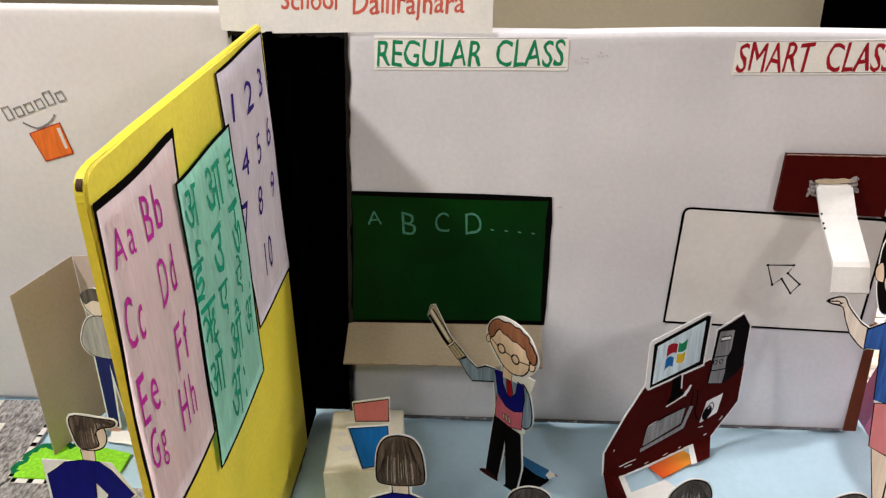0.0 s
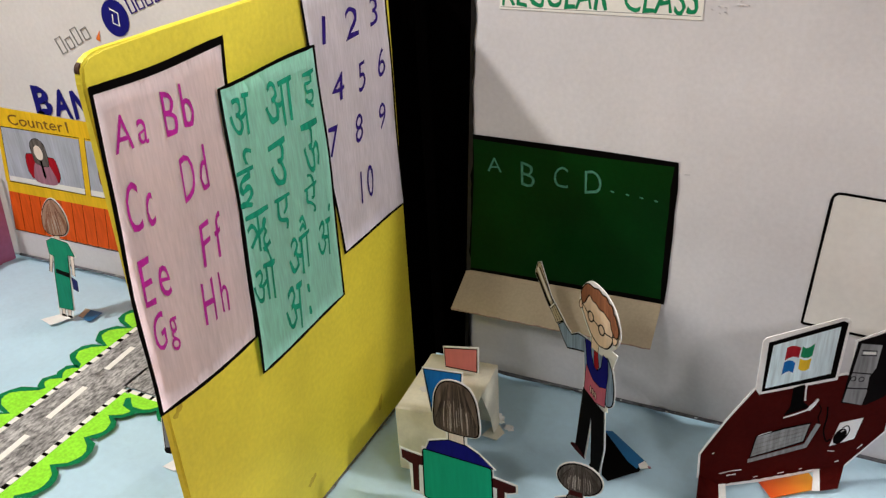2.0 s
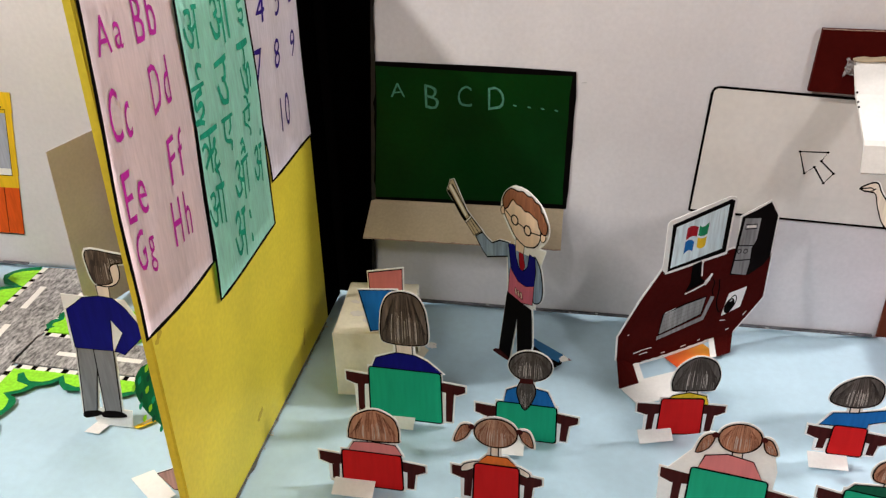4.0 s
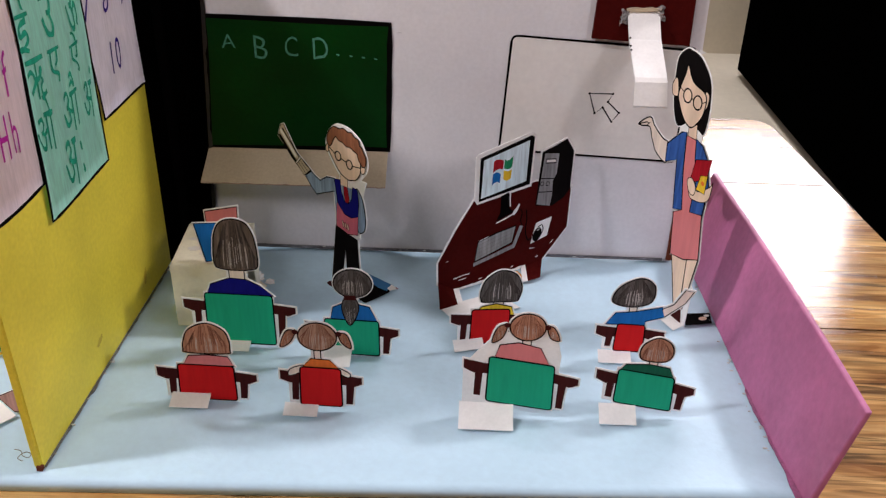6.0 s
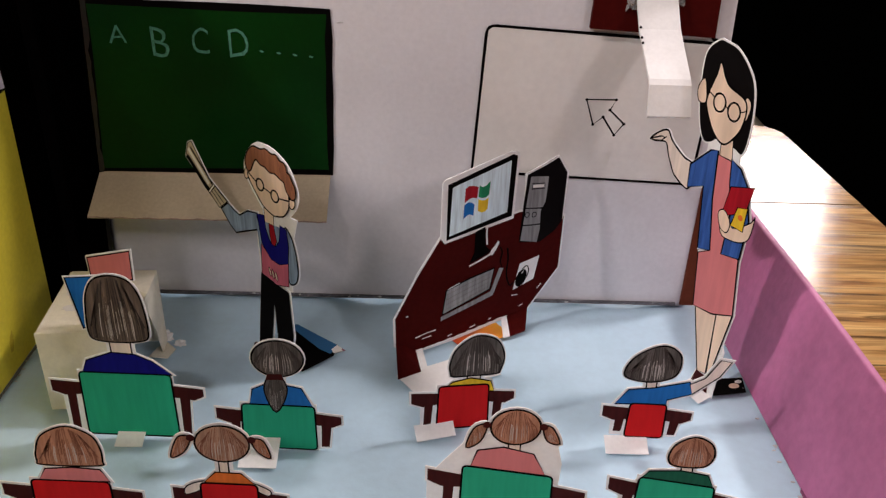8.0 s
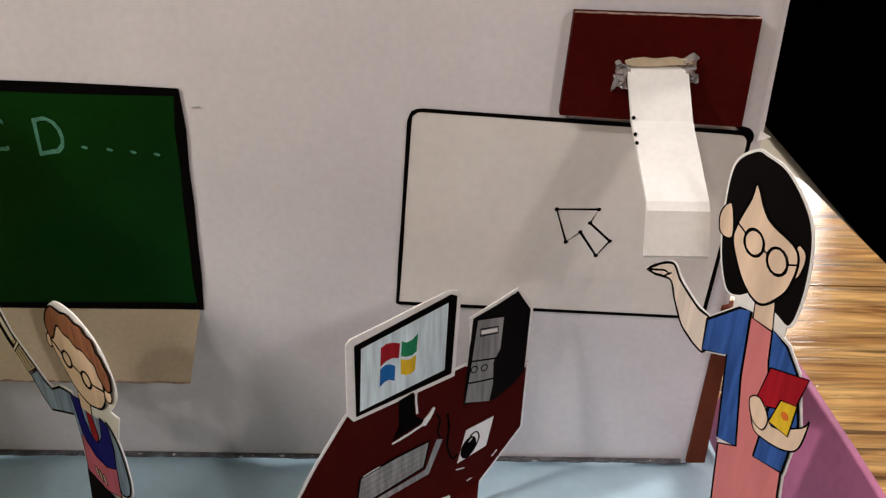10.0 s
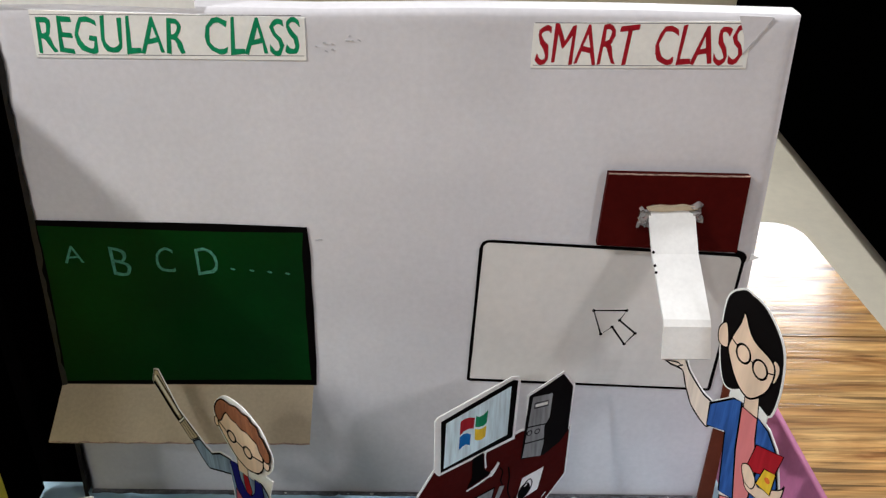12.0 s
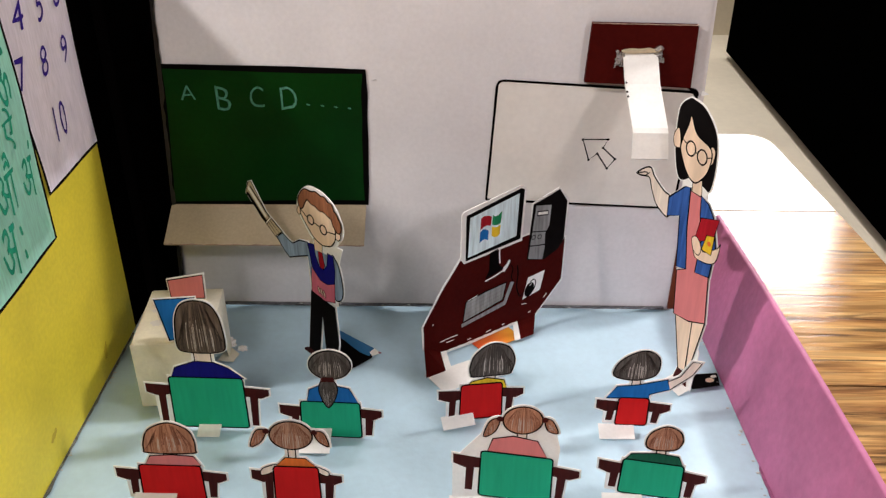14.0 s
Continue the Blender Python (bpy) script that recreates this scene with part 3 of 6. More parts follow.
def tape_edge():
    """Crinkled shiny black tape along the left edge of the classroom board and the top of the gap."""
    t = thing("edge_tape", pose(-0.065, BACK, 0), "crinkled black tape along a board edge", "tape")
    bm = bmesh.new()
    n = 46
    rows = []
    for i in range(n + 1):
        z = 297 * i / n
        x = -74 + 17 * i / n + 65
        w = random.uniform(-0.9, 1.1)
        rows.append([bm.verts.new(((x + dx) / 1000, dy / 1000, z / 1000)) for dx, dy in
                     ((1.8 + w, -0.5 - random.random() * 0.5), (-0.4, -0.8 - random.random() * 0.6), (-1.2 + 0.4 * w, 3.0), (-0.6, 8.5))])
    for a, b in zip(rows, rows[1:]):
        for k in range(3):
            bm.faces.new((a[k], a[k + 1], b[k + 1], b[k]))
    part("side_strip", bm, BLACK_TAPE, t)
    bm = bmesh.new()
    rows = []
    for i in range(31):
        x = -132 + 74 * i / 30 + 65
        w = random.uniform(-1.6, 1.6)
        rows.append([bm.verts.new((x / 1000, dy / 1000, (z + 297) / 1000)) for z, dy in
                     ((-4 + w, 3.5), (0.5 + 0.5 * w, 2.4 + random.random()), (1.2 + 0.4 * w, 8.0))])
    for a, b in zip(rows, rows[1:]):
        for k in range(2):
            bm.faces.new((a[k], a[k + 1], b[k + 1], b[k]))
    part("top_strip", bm, BLACK_TAPE, t)


tape_edge()

# brown strip at the right end of the classroom board
bm = bmesh.new()
slab(bm, [(294, 0), (303, 0), (299, 95), (293, 95)], 1.5, -4, lift=lambda u, v: -6.0 * max(0.0, 1 - v / 84))
tagged(new("trim", finish("trim", bm, POST_BROWN)), "dark brown card strip at the end of a white board", "strip", kind="structure").location = (0, BACK, 0)


def pink_wall(name, rows, label):
    """A low leaning board along y. rows: y, x at the foot, x at the top, height."""
    bm = bmesh.new()
    ring = []
    for y, x0, x1, h in rows:
        th = 0.0035
        ring.append([bm.verts.new(p) for p in ((x0, y, 0.0), (x1, y, h), (x1 + th, y, h + 0.0004), (x0 + th, y, -0.002))])
    for a, b in zip(ring, ring[1:]):
        for k in range(4):
            bm.faces.new((a[k], b[k], b[(k + 1) % 4], a[(k + 1) % 4]))
    bm.faces.new(ring[0]), bm.faces.new(ring[-1][::-1])
    ob = new(name, finish(name, bm, PINK_BOARD))
    mod = ob.modifiers.new("soft_edges", "BEVEL")
    mod.width, mod.segments = 0.0009, 2
    return tagged(ob, label, "side panel", kind="structure")


pink_wall("wall_east_low", [(0.256, 0.3215, 0.3375, 0.0655), (0.30, 0.3175, 0.3365, 0.0665), (0.37, 0.3145, 0.334, 0.0675), (0.46, 0.312, 0.331, 0.0675), (0.552, 0.309, 0.327, 0.0665)],
          "low pink paper-covered side board leaning outwards")
pink_wall("wall_west_low", [(0.236, -0.578, -0.580, 0.095), (0.40, -0.576, -0.576, 0.095), (0.529, -0.574, -0.567, 0.095)],
          "low pink paper-covered side board in shade")


# ---- the yellow partition and its charts; across is world y ----
PART = pose(-0.0974, 0, 0, 0, 0, 90.48)


def partition():
    t = thing("partition", PART, "yellow paper-covered partition board with worn front corner", "partition", kind="structure")
    bm = bmesh.new()
    slab(bm, [(258, 0), (492, 0), (494, 307), (300, 309.5), (266, 310.5), (259.5, 309.5), (255.5, 306.5), (254.3, 301), (255.5, 200)], 0, -5.0)
    bmesh.ops.bevel(bm, geom=bm.edges[:], offset=0.0011, segments=3, affect="EDGES")
    part("board", bm, YELLOW, t, "yellow paper-covered board")
    flat("rear_edge", t, BLACK_PAPER, [(492.3, 0), (527, 0), (527, 297), (494.3, 298)], -0.6, -4.6, "black paper over the rear end")
    flat("bare_corner", t, DARK_BROWN, oval(256.3, 305.5, 1.5, 2.4, -35, 14), -1.4, -3.6, "worn brown cardboard corner")
    for u, v, a, b, turn in ((262, 141, 4.5, 1.6, 35), (352, 22, 5.0, 2.0, 20), (438, 19, 6.0, 2.4, 70)):
        pts = [(p + 0.5 * math.sin(q * 2.1), q + 0.5 * math.cos(p * 1.7)) for p, q in oval(u, v, a, b, turn, 20)]
        flat("stain", t, STAIN, pts, 0.05, -0.2, "dull brown stain")
    flat("worn_foot", t, POST_BROWN, [(256.5, 0.2), (259.5, 0.2), (259, 3), (257, 3)], 0.3, -3, "bare brown cardboard foot")


partition()


def chart(name, corners, base, bulge, paper, ink, glyphs, border, label, top_border=0.0):
    """A hand-drawn chart on a slightly curling sheet. corners: tl, tr, br, bl."""
    t = thing(name, PART, label, "wall chart", "charts on the partition")
    tl, tr, br, bl = (Vector(c) for c in corners)
    us, vs = [c[0] for c in corners], [c[1] for c in corners]

    def lift(u, v):
        s = (u - min(us)) / (max(us) - min(us))
        w = (v - min(vs)) / (max(vs) - min(vs))
        return base + bulge * math.sin(math.pi * min(max(s, 0), 1)) * (0.35 + 0.65 * math.sin(math.pi * min(max(w, 0), 1))) \
            + 0.5 * bulge * (1 - w) * s + 0.25 * math.sin(9 * w + 3 * s)

    def wave(p):
        """The cut edges are not quite straight."""
        s, w = (p[0] - min(us)) / (max(us) - min(us)), (p[1] - min(vs)) / (max(vs) - min(vs))
        return Vector((p[0] + 0.9 * math.sin(5.2 * w + us[0]) + 0.35 * math.sin(13 * w), p[1] + 0.8 * math.sin(5.0 * s + us[1])))

    bm = bmesh.new()
    n = 14
    grid = [[None] * (n + 1) for _ in range(n + 1)]
    for i in range(n + 1):
        for j in range(n + 1):
            p = wave((tl * (1 - i / n) + tr * i / n) * (1 - j / n) + (bl * (1 - i / n) + br * i / n) * (j / n))
            grid[i][j] = bm.verts.new((p.x / 1000, -(0.25 + lift(p.x, p.y)) / 1000, p.y / 1000))
    for i in range(n):
        for j in range(n):
            bm.faces.new((grid[i][j], grid[i][j + 1], grid[i + 1][j + 1], grid[i + 1][j])).smooth = True
    bmesh.ops.solidify(bm, geom=bm.faces[:], thickness=0.00018)
    part("paper", bm, paper, t)
    edge = []
    for a, b in ((tl, tr), (tr, br), (br, bl), (bl, tl)):
        edge += [tuple(wave(a.lerp(b, k / 10))) for k in range(10)]
    line("border", t, INK, inflate(edge, -border * 0.35), border, 0.46, 0.3, closed=True, label="black marker border", lift=lift)
    if top_border:
        line("top_border", t, INK, [tuple(wave(tl.lerp(tr, k / 8)) - Vector((0, top_border * 0.45))) for k in range(9)], top_border, 0.5, 0.3,
             label="thick black marker line", lift=lift)
    for text, u0, u1, v0, v1, bold in glyphs:
        lettering("letter", t, ink, text, u0, u1, v0, v1, 0.52, slant=0.12, lift=lift, weight=bold, spread=1.3)


chart("alphabet_chart", ((254, 298.5), (335.5, 297.5), (323, 144.5), (250.5, 145.5)), 0.5, 1.6, PINK_CHART, MAGENTA_INK,
      [("Aa", 260.3, 278.7, 269.1, 284.9, 0), ("Bb", 288.3, 307.7, 266.3, 285.7, 0), ("Cc", 259.0, 273.0, 234.0, 256.0, 0), ("Dd", 290.8, 309.2, 235.9, 256.1, 0),
       ("Ee", 256.9, 273.1, 199.6, 222.4, 0), ("Ff", 294.9, 311.1, 201.4, 222.6, 0), ("Gg", 257.5, 271.5, 171.6, 195.4, 0), ("Hh", 288.8, 307.2, 172.0, 194.0, 0)],
      2.1, "pink hand-drawn alphabet chart with black border on yellow board", 3.6)
chart("number_chart", ((398.5, 305.5), (488, 304), (490.5, 147.5), (413, 148.5)), 0.4, 2.0, LILAC_CHART, VIOLET_INK,
      [("1", 414.1, 419.9, 273.6, 288.4, 0), ("2", 436.5, 451.5, 270.8, 287.2, 0), ("3", 465.5, 476.5, 271.2, 286.8, 0),
       ("4", 418.0, 430.0, 240.6, 255.4, 0), ("5", 444.5, 453.5, 238.8, 255.2, 0), ("6", 469.0, 479.0, 239.8, 256.2, 0),
       ("7", 410.0, 420.0, 210.4, 227.6, 0), ("8", 436.5, 445.5, 209.8, 226.2, 0), ("9", 465.5, 474.5, 208.2, 223.8, 0), ("10", 436.0, 452.0, 171.5, 192.5, 0)],
      1.9, "lilac hand-drawn number chart with black border on yellow board")
chart("vowel_chart", ((325.5, 278), (406.5, 276.5), (406, 124.5), (323, 122.5)), 1.9, 2.2, MINT_CHART, TEAL_INK,
      [("अ", 329.1, 344.9, 249.6, 270.4, 0), ("आ", 355.4, 380.6, 245.1, 268.9, 0), ("इ", 390.1, 401.9, 245.5, 264.5, 0),
       ("ई", 326.9, 340.1, 213.3, 244.7, 0), ("उ", 351.7, 366.3, 215.7, 240.3, 0), ("ऊ", 381.4, 398.6, 212.2, 239.8, 0),
       ("ऋ", 328.4, 345.6, 188.6, 211.4, 0), ("ए", 350.4, 363.6, 191.0, 211.0, 0), ("ऐ", 376.4, 389.6, 189.6, 212.4, 0),
       ("ओ", 325.7, 344.3, 159.8, 190.2, 0), ("औ", 355.4, 376.6, 160.8, 193.2, 0), ("अं", 383.4, 400.6, 158.3, 187.7, 0), ("अः", 346.6, 370.4, 129.8, 158.2, 0)],
      1.9, "mint green hand-drawn vowel chart overlapping two other charts")


# ---- on the classroom wall; across is world x ----
def wall_thing(name, x, z, label, category, group="", y=BACK):
    return thing(name, pose(x / 1000, y - 0.0001, z / 1000), label, category, group)


def shift(points, du, dv):
    return [(u - du, v - dv) for u, v in points]


def name_strip(text, corners, frame_box, ink, label):
    x, z = corners[0]
    t = wall_thing("name_strip", x, z, label, "sign", "signs over the classrooms")
    flat("paper", t, STRIP_PAPER, shift(corners, x, z), 0.12, -0.6)
    u0, u1, v0, v1 = frame_box
    lettering("lettering", t, ink, text, u0 - x, u1 - x, v0 - z, v1 - z, 0.18, slant=0.14, bold=0.16, gap=1.9)
    for v in (v0 - 0.8, v1 + 0.6):
        line("pencil_line", t, GREY_PENCIL, [(u0 - 1 - x, v - z), (u1 + 1 - x, v - z + 0.4)], 0.3, 0.16, 0.05)


name_strip("REGULAR CLASS", [(-40.5, 273), (79, 272.5), (79.5, 291.5), (-39.5, 294)], (-38.5, 77, 275, 291.5), GREEN_INK,
           "white paper strip with green hand-lettered class name")
name_strip("SMART CLASS", [(178, 270), (273, 270.5), (272.5, 291.5), (178.5, 290)], (180, 270.5, 272, 289.5), RED_INK,
           "white paper strip with dark red hand-lettered class name")


def chalkboard():
    t = wall_thing("chalkboard", 0, 86, "dark green painted chalkboard with black border and chalk letters", "chalkboard")
    outline = shift([(-62.5, 190), (72.5, 187.3), (70.3, 89.8), (-69, 87.5)], 0, 86)
    flat("board", t, CHALK_GREEN, outline, 0.35, -0.5, label="dark green painted surface")
    ring = []
    for a, b in zip(outline, outline[1:] + outline[:1]):
        ring += [tuple(Vector(a).lerp(Vector(b), k / 6)) for k in range(6)]
    line("border", t, INK, inflate(ring, -0.8), 4.0, 0.45, 0.2, closed=True, label="thick black marker border")
    for text, u0, u1, v0, v1 in (("A", -51, -41, 166, 176.5), ("B", -27.5, -18, 159, 175.5), ("C", -5, 4.5, 161, 175.5), ("D", 15.5, 26.5, 160, 175.5)):
        lettering("letter", t, CHALK, text, u0, u1, v0 - 86, v1 - 86, 0.42, weight=-0.008)
    for k, u in enumerate((33.5, 43, 52, 61)):
        flat("dot", t, CHALK, oval(u, 77.5 - 0.8 * k, 1.3, 0.6, -15, steps=10), 0.44, 0.3)


chalkboard()


def ledge():
    """A folded kraft paper ledge under the chalkboard."""
    t = wall_thing("ledge", 0, 87, "beige kraft paper ledge folded under the chalkboard", "ledge")
    bm = bmesh.new()
    pts = [(-69.5, -0.3, 0.5), (69, -0.3, 1.5), (69.5, -27.5, -15.5), (-69.8, -28, -16)]
    a = [bm.verts.new(tuple(c / 1000 for c in p)) for p in pts]
    b = [bm.verts.new((p[0] / 1000, p[1] / 1000, (p[2] - 0.9) / 1000)) for p in pts]
    bm.faces.new(a), bm.faces.new(b[::-1])
    for i in range(4):
        bm.faces.new((a[i], b[i], b[(i + 1) % 4], a[(i + 1) % 4]))
    part("flap", bm, KRAFT, t)
    flat("glued_edge", t, KRAFT, [(-69.3, 0.9), (68.8, 1.9), (68.9, -1.2), (-69.4, -2.4)], 0.5, -0.3, "beige paper edge glued to the board")
    line("torn_edge", t, RAW_EDGE, [(-69.6 + 139 * k / 30, -16.3 + 0.5 * k / 30 + 0.35 * math.sin(k * 1.9)) for k in range(31)], 0.5, 28.2, 27.4, label="frayed brown front edge")


ledge()


def whiteboard():
    t = wall_thing("whiteboard", 220, 88, "cream paper smart board with a black marker outline and drawn arrow", "smart board")
    corners = [Vector(c) - Vector((220, 88)) for c in ((159, 181.5), (289.8, 174.3), (285.5, 88.7), (153.8, 94))]
    ring = []
    for i, r in enumerate((5, 5, 1.0, 1.0)):
        p, a, b = corners[i], corners[i - 1], corners[(i + 1) % 4]
        e1, e2 = p + (a - p).normalized() * r, p + (b - p).normalized() * r
        ring += [tuple((1 - k) ** 2 * e1 + 2 * k * (1 - k) * p + k * k * e2) for k in (0, 0.25, 0.5, 0.75, 1)]
        ring += [tuple(e2.lerp(b, k)) for k in (0.25, 0.5, 0.75)]
    flat("surface", t, CREAM_PAPER, ring, 0.3, -0.5)
    line("outline", t, INK, ring, 1.6, 0.42, 0.2, closed=True, label="black marker outline")
    arrow = shift([(218, 140.3), (235, 140.5), (232, 134.3), (241, 126), (236, 119), (228.5, 130), (223, 125.3)], 220, 88)
    line("arrow", t, INK, arrow, 1.15, 0.42, 0.25, closed=True, label="thin drawn mouse arrow")
    for u, v in arrow:
        flat("ink_blot", t, INK, oval(u, v, 0.95, 0.85, 30, 10), 0.44, 0.3)
    flat("ink_blot", t, INK, shift(smooth([(283, 177.4), (288.5, 176.6), (291, 173.5), (290.2, 170), (288.4, 171.6), (286.4, 174.4)], 3), 220, 88), 0.45, 0.3)


whiteboard()


def projector():
    t = wall_thing("projector", 248, 202, "white folded-paper projector arm on a maroon cardboard plate", "projector")
    bm = bmesh.new()
    slab(bm, shift([(215, 182), (284, 178.5), (283.5, 219.5), (217, 220.5)], 248, 202), 4.5, 0.5)
    part("mounting_plate", bm, MAROON, t, "maroon painted corrugated cardboard plate")
    edge = bmesh.new()
    pts = [(217 - 248 + 66.3 * i / 40, 18.45 - 0.025 * i + 0.07 * math.sin(i * 1.3) + 0.05 * math.sin(i * 0.37)) for i in range(41)]
    stroke(edge, pts, 0.35, 4.56, 3.4)
    part("raw_edge", edge, RAW_EDGE, t, "pale raw cardboard edge")
    bm = bmesh.new()
    # a folded strip: down and forward from the plate, then bent down at the tip
    prof = [(-4.6, -0.5, -10.0, 12.0), (-20, -15.5, -9.5, 12.4), (-47.5, -33.6, -7.4, 14.0), (-49.6, -36.2, -7.3, 14.2), (-53.6, -51.5, -7.0, 15.4)]
    front = [[bm.verts.new((x / 1000, y / 1000, z / 1000)) for x in (a, b)] for y, z, a, b in prof]
    back = [[bm.verts.new((x / 1000, (y + 1.3) / 1000, (z - 1.5) / 1000)) for x in (a, b)] for y, z, a, b in prof]
    for k in range(len(prof) - 1):
        bm.faces.new((front[k][0], front[k][1], front[k + 1][1], front[k + 1][0]))
        bm.faces.new((back[k][0], back[k + 1][0], back[k + 1][1], back[k][1]))
        bm.faces.new((front[k][0], front[k + 1][0], back[k + 1][0], back[k][0]))
        bm.faces.new((front[k][1], back[k][1], back[k + 1][1], front[k + 1][1]))
    bm.faces.new((front[0][0], back[0][0], back[0][1], front[0][1]))
    bm.faces.new((front[-1][0], front[-1][1], back[-1][1], back[-1][0]))
    part("arm", bm, WHITE_CARD, t, "white folded paper arm")
    for u, v, y in ((-9.4, -14.5, -20), (-9.3, -18.5, -25.5), (-9.1, -20.5, -28.5)):
        bm = bmesh.new()
        bmesh.ops.create_uvsphere(bm, u_segments=8, v_segments=6, radius=0.0007)
        bmesh.ops.translate(bm, verts=bm.verts, vec=(u / 1000 + 0.0004, y / 1000, v / 1000))
        part("ink_spot", bm, INK, t)
    bm = bmesh.new()
    slab(bm, curve([(-10.5, 0.2), (-4, -0.3), (4, 0.3), (12.5, 1.0), (13, 3.2), (9, 2.5), (6, 3.2), (0, 2.4), (-5, 2.8), (-11, 1.6), (-10.5, 0.2)], 3)[:-1], 6.2, 4.6)
    part("torn_flap", bm, KRAFT, t, "torn pinkish cardboard flap")
    for k, (u0, u1, v0, v1) in enumerate(((-15.0, -9.0, -9.5, 1.2), (10.0, 15.5, -6.5, 3.4), (9.0, 14.0, -15.0, -9.5))):
        bm = bmesh.new()
        n = 12
        grid = []
        for a in range(n + 1):
            col = []
            for b in range(n + 1):
                u, v = u0 + (u1 - u0) * a / n, v0 + (v1 - v0) * b / n
                bump = noise.noise(Vector((u * 0.5, v * 0.5, k * 4.0))) + 0.5 * noise.noise(Vector((u * 1.3, v * 1.3, k * 2.0)))
                rim = a in (0, n) or b in (0, n)
                u += 2.6 * noise.noise(Vector((u * 0.35, v * 0.35, 3.0 + k)))
                v += 2.6 * noise.noise(Vector((u * 0.35, v * 0.35, 9.0 + k)))
                col.append(bm.verts.new((u / 1000, -(4.7 if rim else 6.4 + 2.6 * bump) / 1000, v / 1000)))
            grid.append(col)
        for a in range(n):
            for b in range(n):
                bm.faces.new((grid[a][b], grid[a + 1][b], grid[a + 1][b + 1], grid[a][b + 1]))
        part("tape", bm, TAPE, t, "crumpled clear tape")


projector()


def banner():
    t = wall_thing("banner", -50, 297, "white paper banner with red hand lettering over the boards", "banner", y=BACK - 0.001)
    flat("paper", t, STRIP_PAPER, shift([(-134, 298), (-100, 296), (-60, 296.5), (-20, 297), (33, 295.5), (34, 345), (-134, 348)], -50, 297), 0.4, -0.3)
    lettering("word", t, BANNER_INK, "School", -45, -10, 13.5, 25, 0.5, bold=0.2, slant=0.1)
    lettering("word", t, BANNER_INK, "Dallirajhara", -1.5, 66, 6.5, 24, 0.5, bold=0.2, slant=0.1)


banner()


# ---- the bank wall ----
def bank():
    t = wall_thing("bank_front", -450, 28, "drawn bank front with yellow counters, grey panes and orange boarding", "bank drawing", y=LEFT_BACK)

    def q(points):
        """The drawing leans a little."""
        return [(u - 0.17 * (155 - v) + 450, v - 28) for u, v in points]

    flat("fascia", t, PAINT_YELLOW, q([(-541, 138), (-352, 135), (-352, 152), (-541, 157)]), 0.2, label="yellow counter fascia")
    flat("sill", t, PAINT_YELLOW, q([(-545, 71), (-353, 71), (-353, 82), (-545, 83)]), 0.2, label="yellow counter sill")
    for u0, u1 in ((-546, -540.5), (-443, -436), (-358, -352.5)):
        flat("post", t, PAINT_YELLOW, q([(u0, 82), (u1, 82), (u1, 138.5), (u0, 138.5)]), 0.21, label="yellow post")
    for k, (u0, u1) in enumerate(((-540.5, -443), (-436, -358))):
        flat("pane", t, PANE, q([(u0, 82), (u1, 82), (u1, 138), (u0, 138)]), 0.12, label="grey pencil-shaded pane")
        flat("counter_top", t, STRIP_PAPER, q([(u0, 82), (u1, 82), (u1, 88), (u0, 88)]), 0.2, label="white counter top")
        line("pane_outline", t, INK, q([(u0, 82), (u1, 82), (u1, 138), (u0, 138)]), 0.7, 0.3, 0.1, closed=True)
    for i in range(14):
        u0 = -545 + 192 * i / 14
        u1 = -545 + 192 * (i + 1) / 14
        flat("plank", t, PAINT_ORANGE, q([(u0 + 0.35, 29), (u1 - 0.35, 28.5), (u1 - 0.35, 71), (u0 + 0.35, 71)]), 0.2, label="orange boarding plank")
    flat("gap_lines", t, INK, q([(-545, 29), (-353, 28.5), (-353, 71), (-545, 71)]), 0.08)
    line("ground_line", t, INK, q([(-545, 28.5), (-450, 28), (-353, 28)]), 0.7, 0.3, 0.1)
    for text, u0, u1, v0 in (("Counter1", -528, -455, 141.5), ("Counter2", -428, -362, 139.5)):
        p = q([(u0, v0), (u1, v0 + 9)])
        lettering("lettering", t, COUNTER_INK, text, p[0][0], p[1][0], p[0][1], p[1][1] + 1, 0.3, bold=0.15)
    p = q([(-490, 154), (-402, 181)])
    for k, letter in enumerate("BANK"):
        step = (p[1][0] - p[0][0]) / 4
        lettering("letter", t, NAVY_INK, letter, p[0][0] + step * k + 1, p[0][0] + step * (k + 1) - 1, p[0][1] + 1.5, p[1][1], 0.3, weight=0.035)


bank()


def drawn_clerk(shirt, hair, chair, u, label):
    """A plain coloured shape behind a counter, drawn on the wall."""
    c = Card(u)
    c.fill(smooth([(u - 17, 90), (u - 19, 112), (u - 8, 115), (u + 12, 114), (u + 19, 111), (u + 17, 90)], 3), chair, 0.3)
    c.fill(smooth([(u - 13, 87), (u - 12, 100), (u - 5, 110), (u + 5, 110), (u + 12, 100), (u + 13, 87)], 4), shirt)
    c.fill(smooth([(u, 131), (u - 9, 125), (u - 9, 112), (u - 7, 106), (u + 7, 104), (u + 10, 112), (u + 9, 126)], 4), hair, 0.3)
    c.fill(oval(u - 0.5, 117, 5.8, 7.5), SKIN_PALE, 0.3)
    c.fill([(u - 1.2, 110), (u + 1.2, 110), (u + 1.6, 94), (u, 91), (u - 1.6, 94)], INK)
    return c.place("drawn_clerk", pose(0, 0, 0), label, "drawing", "figures drawn at the counters")


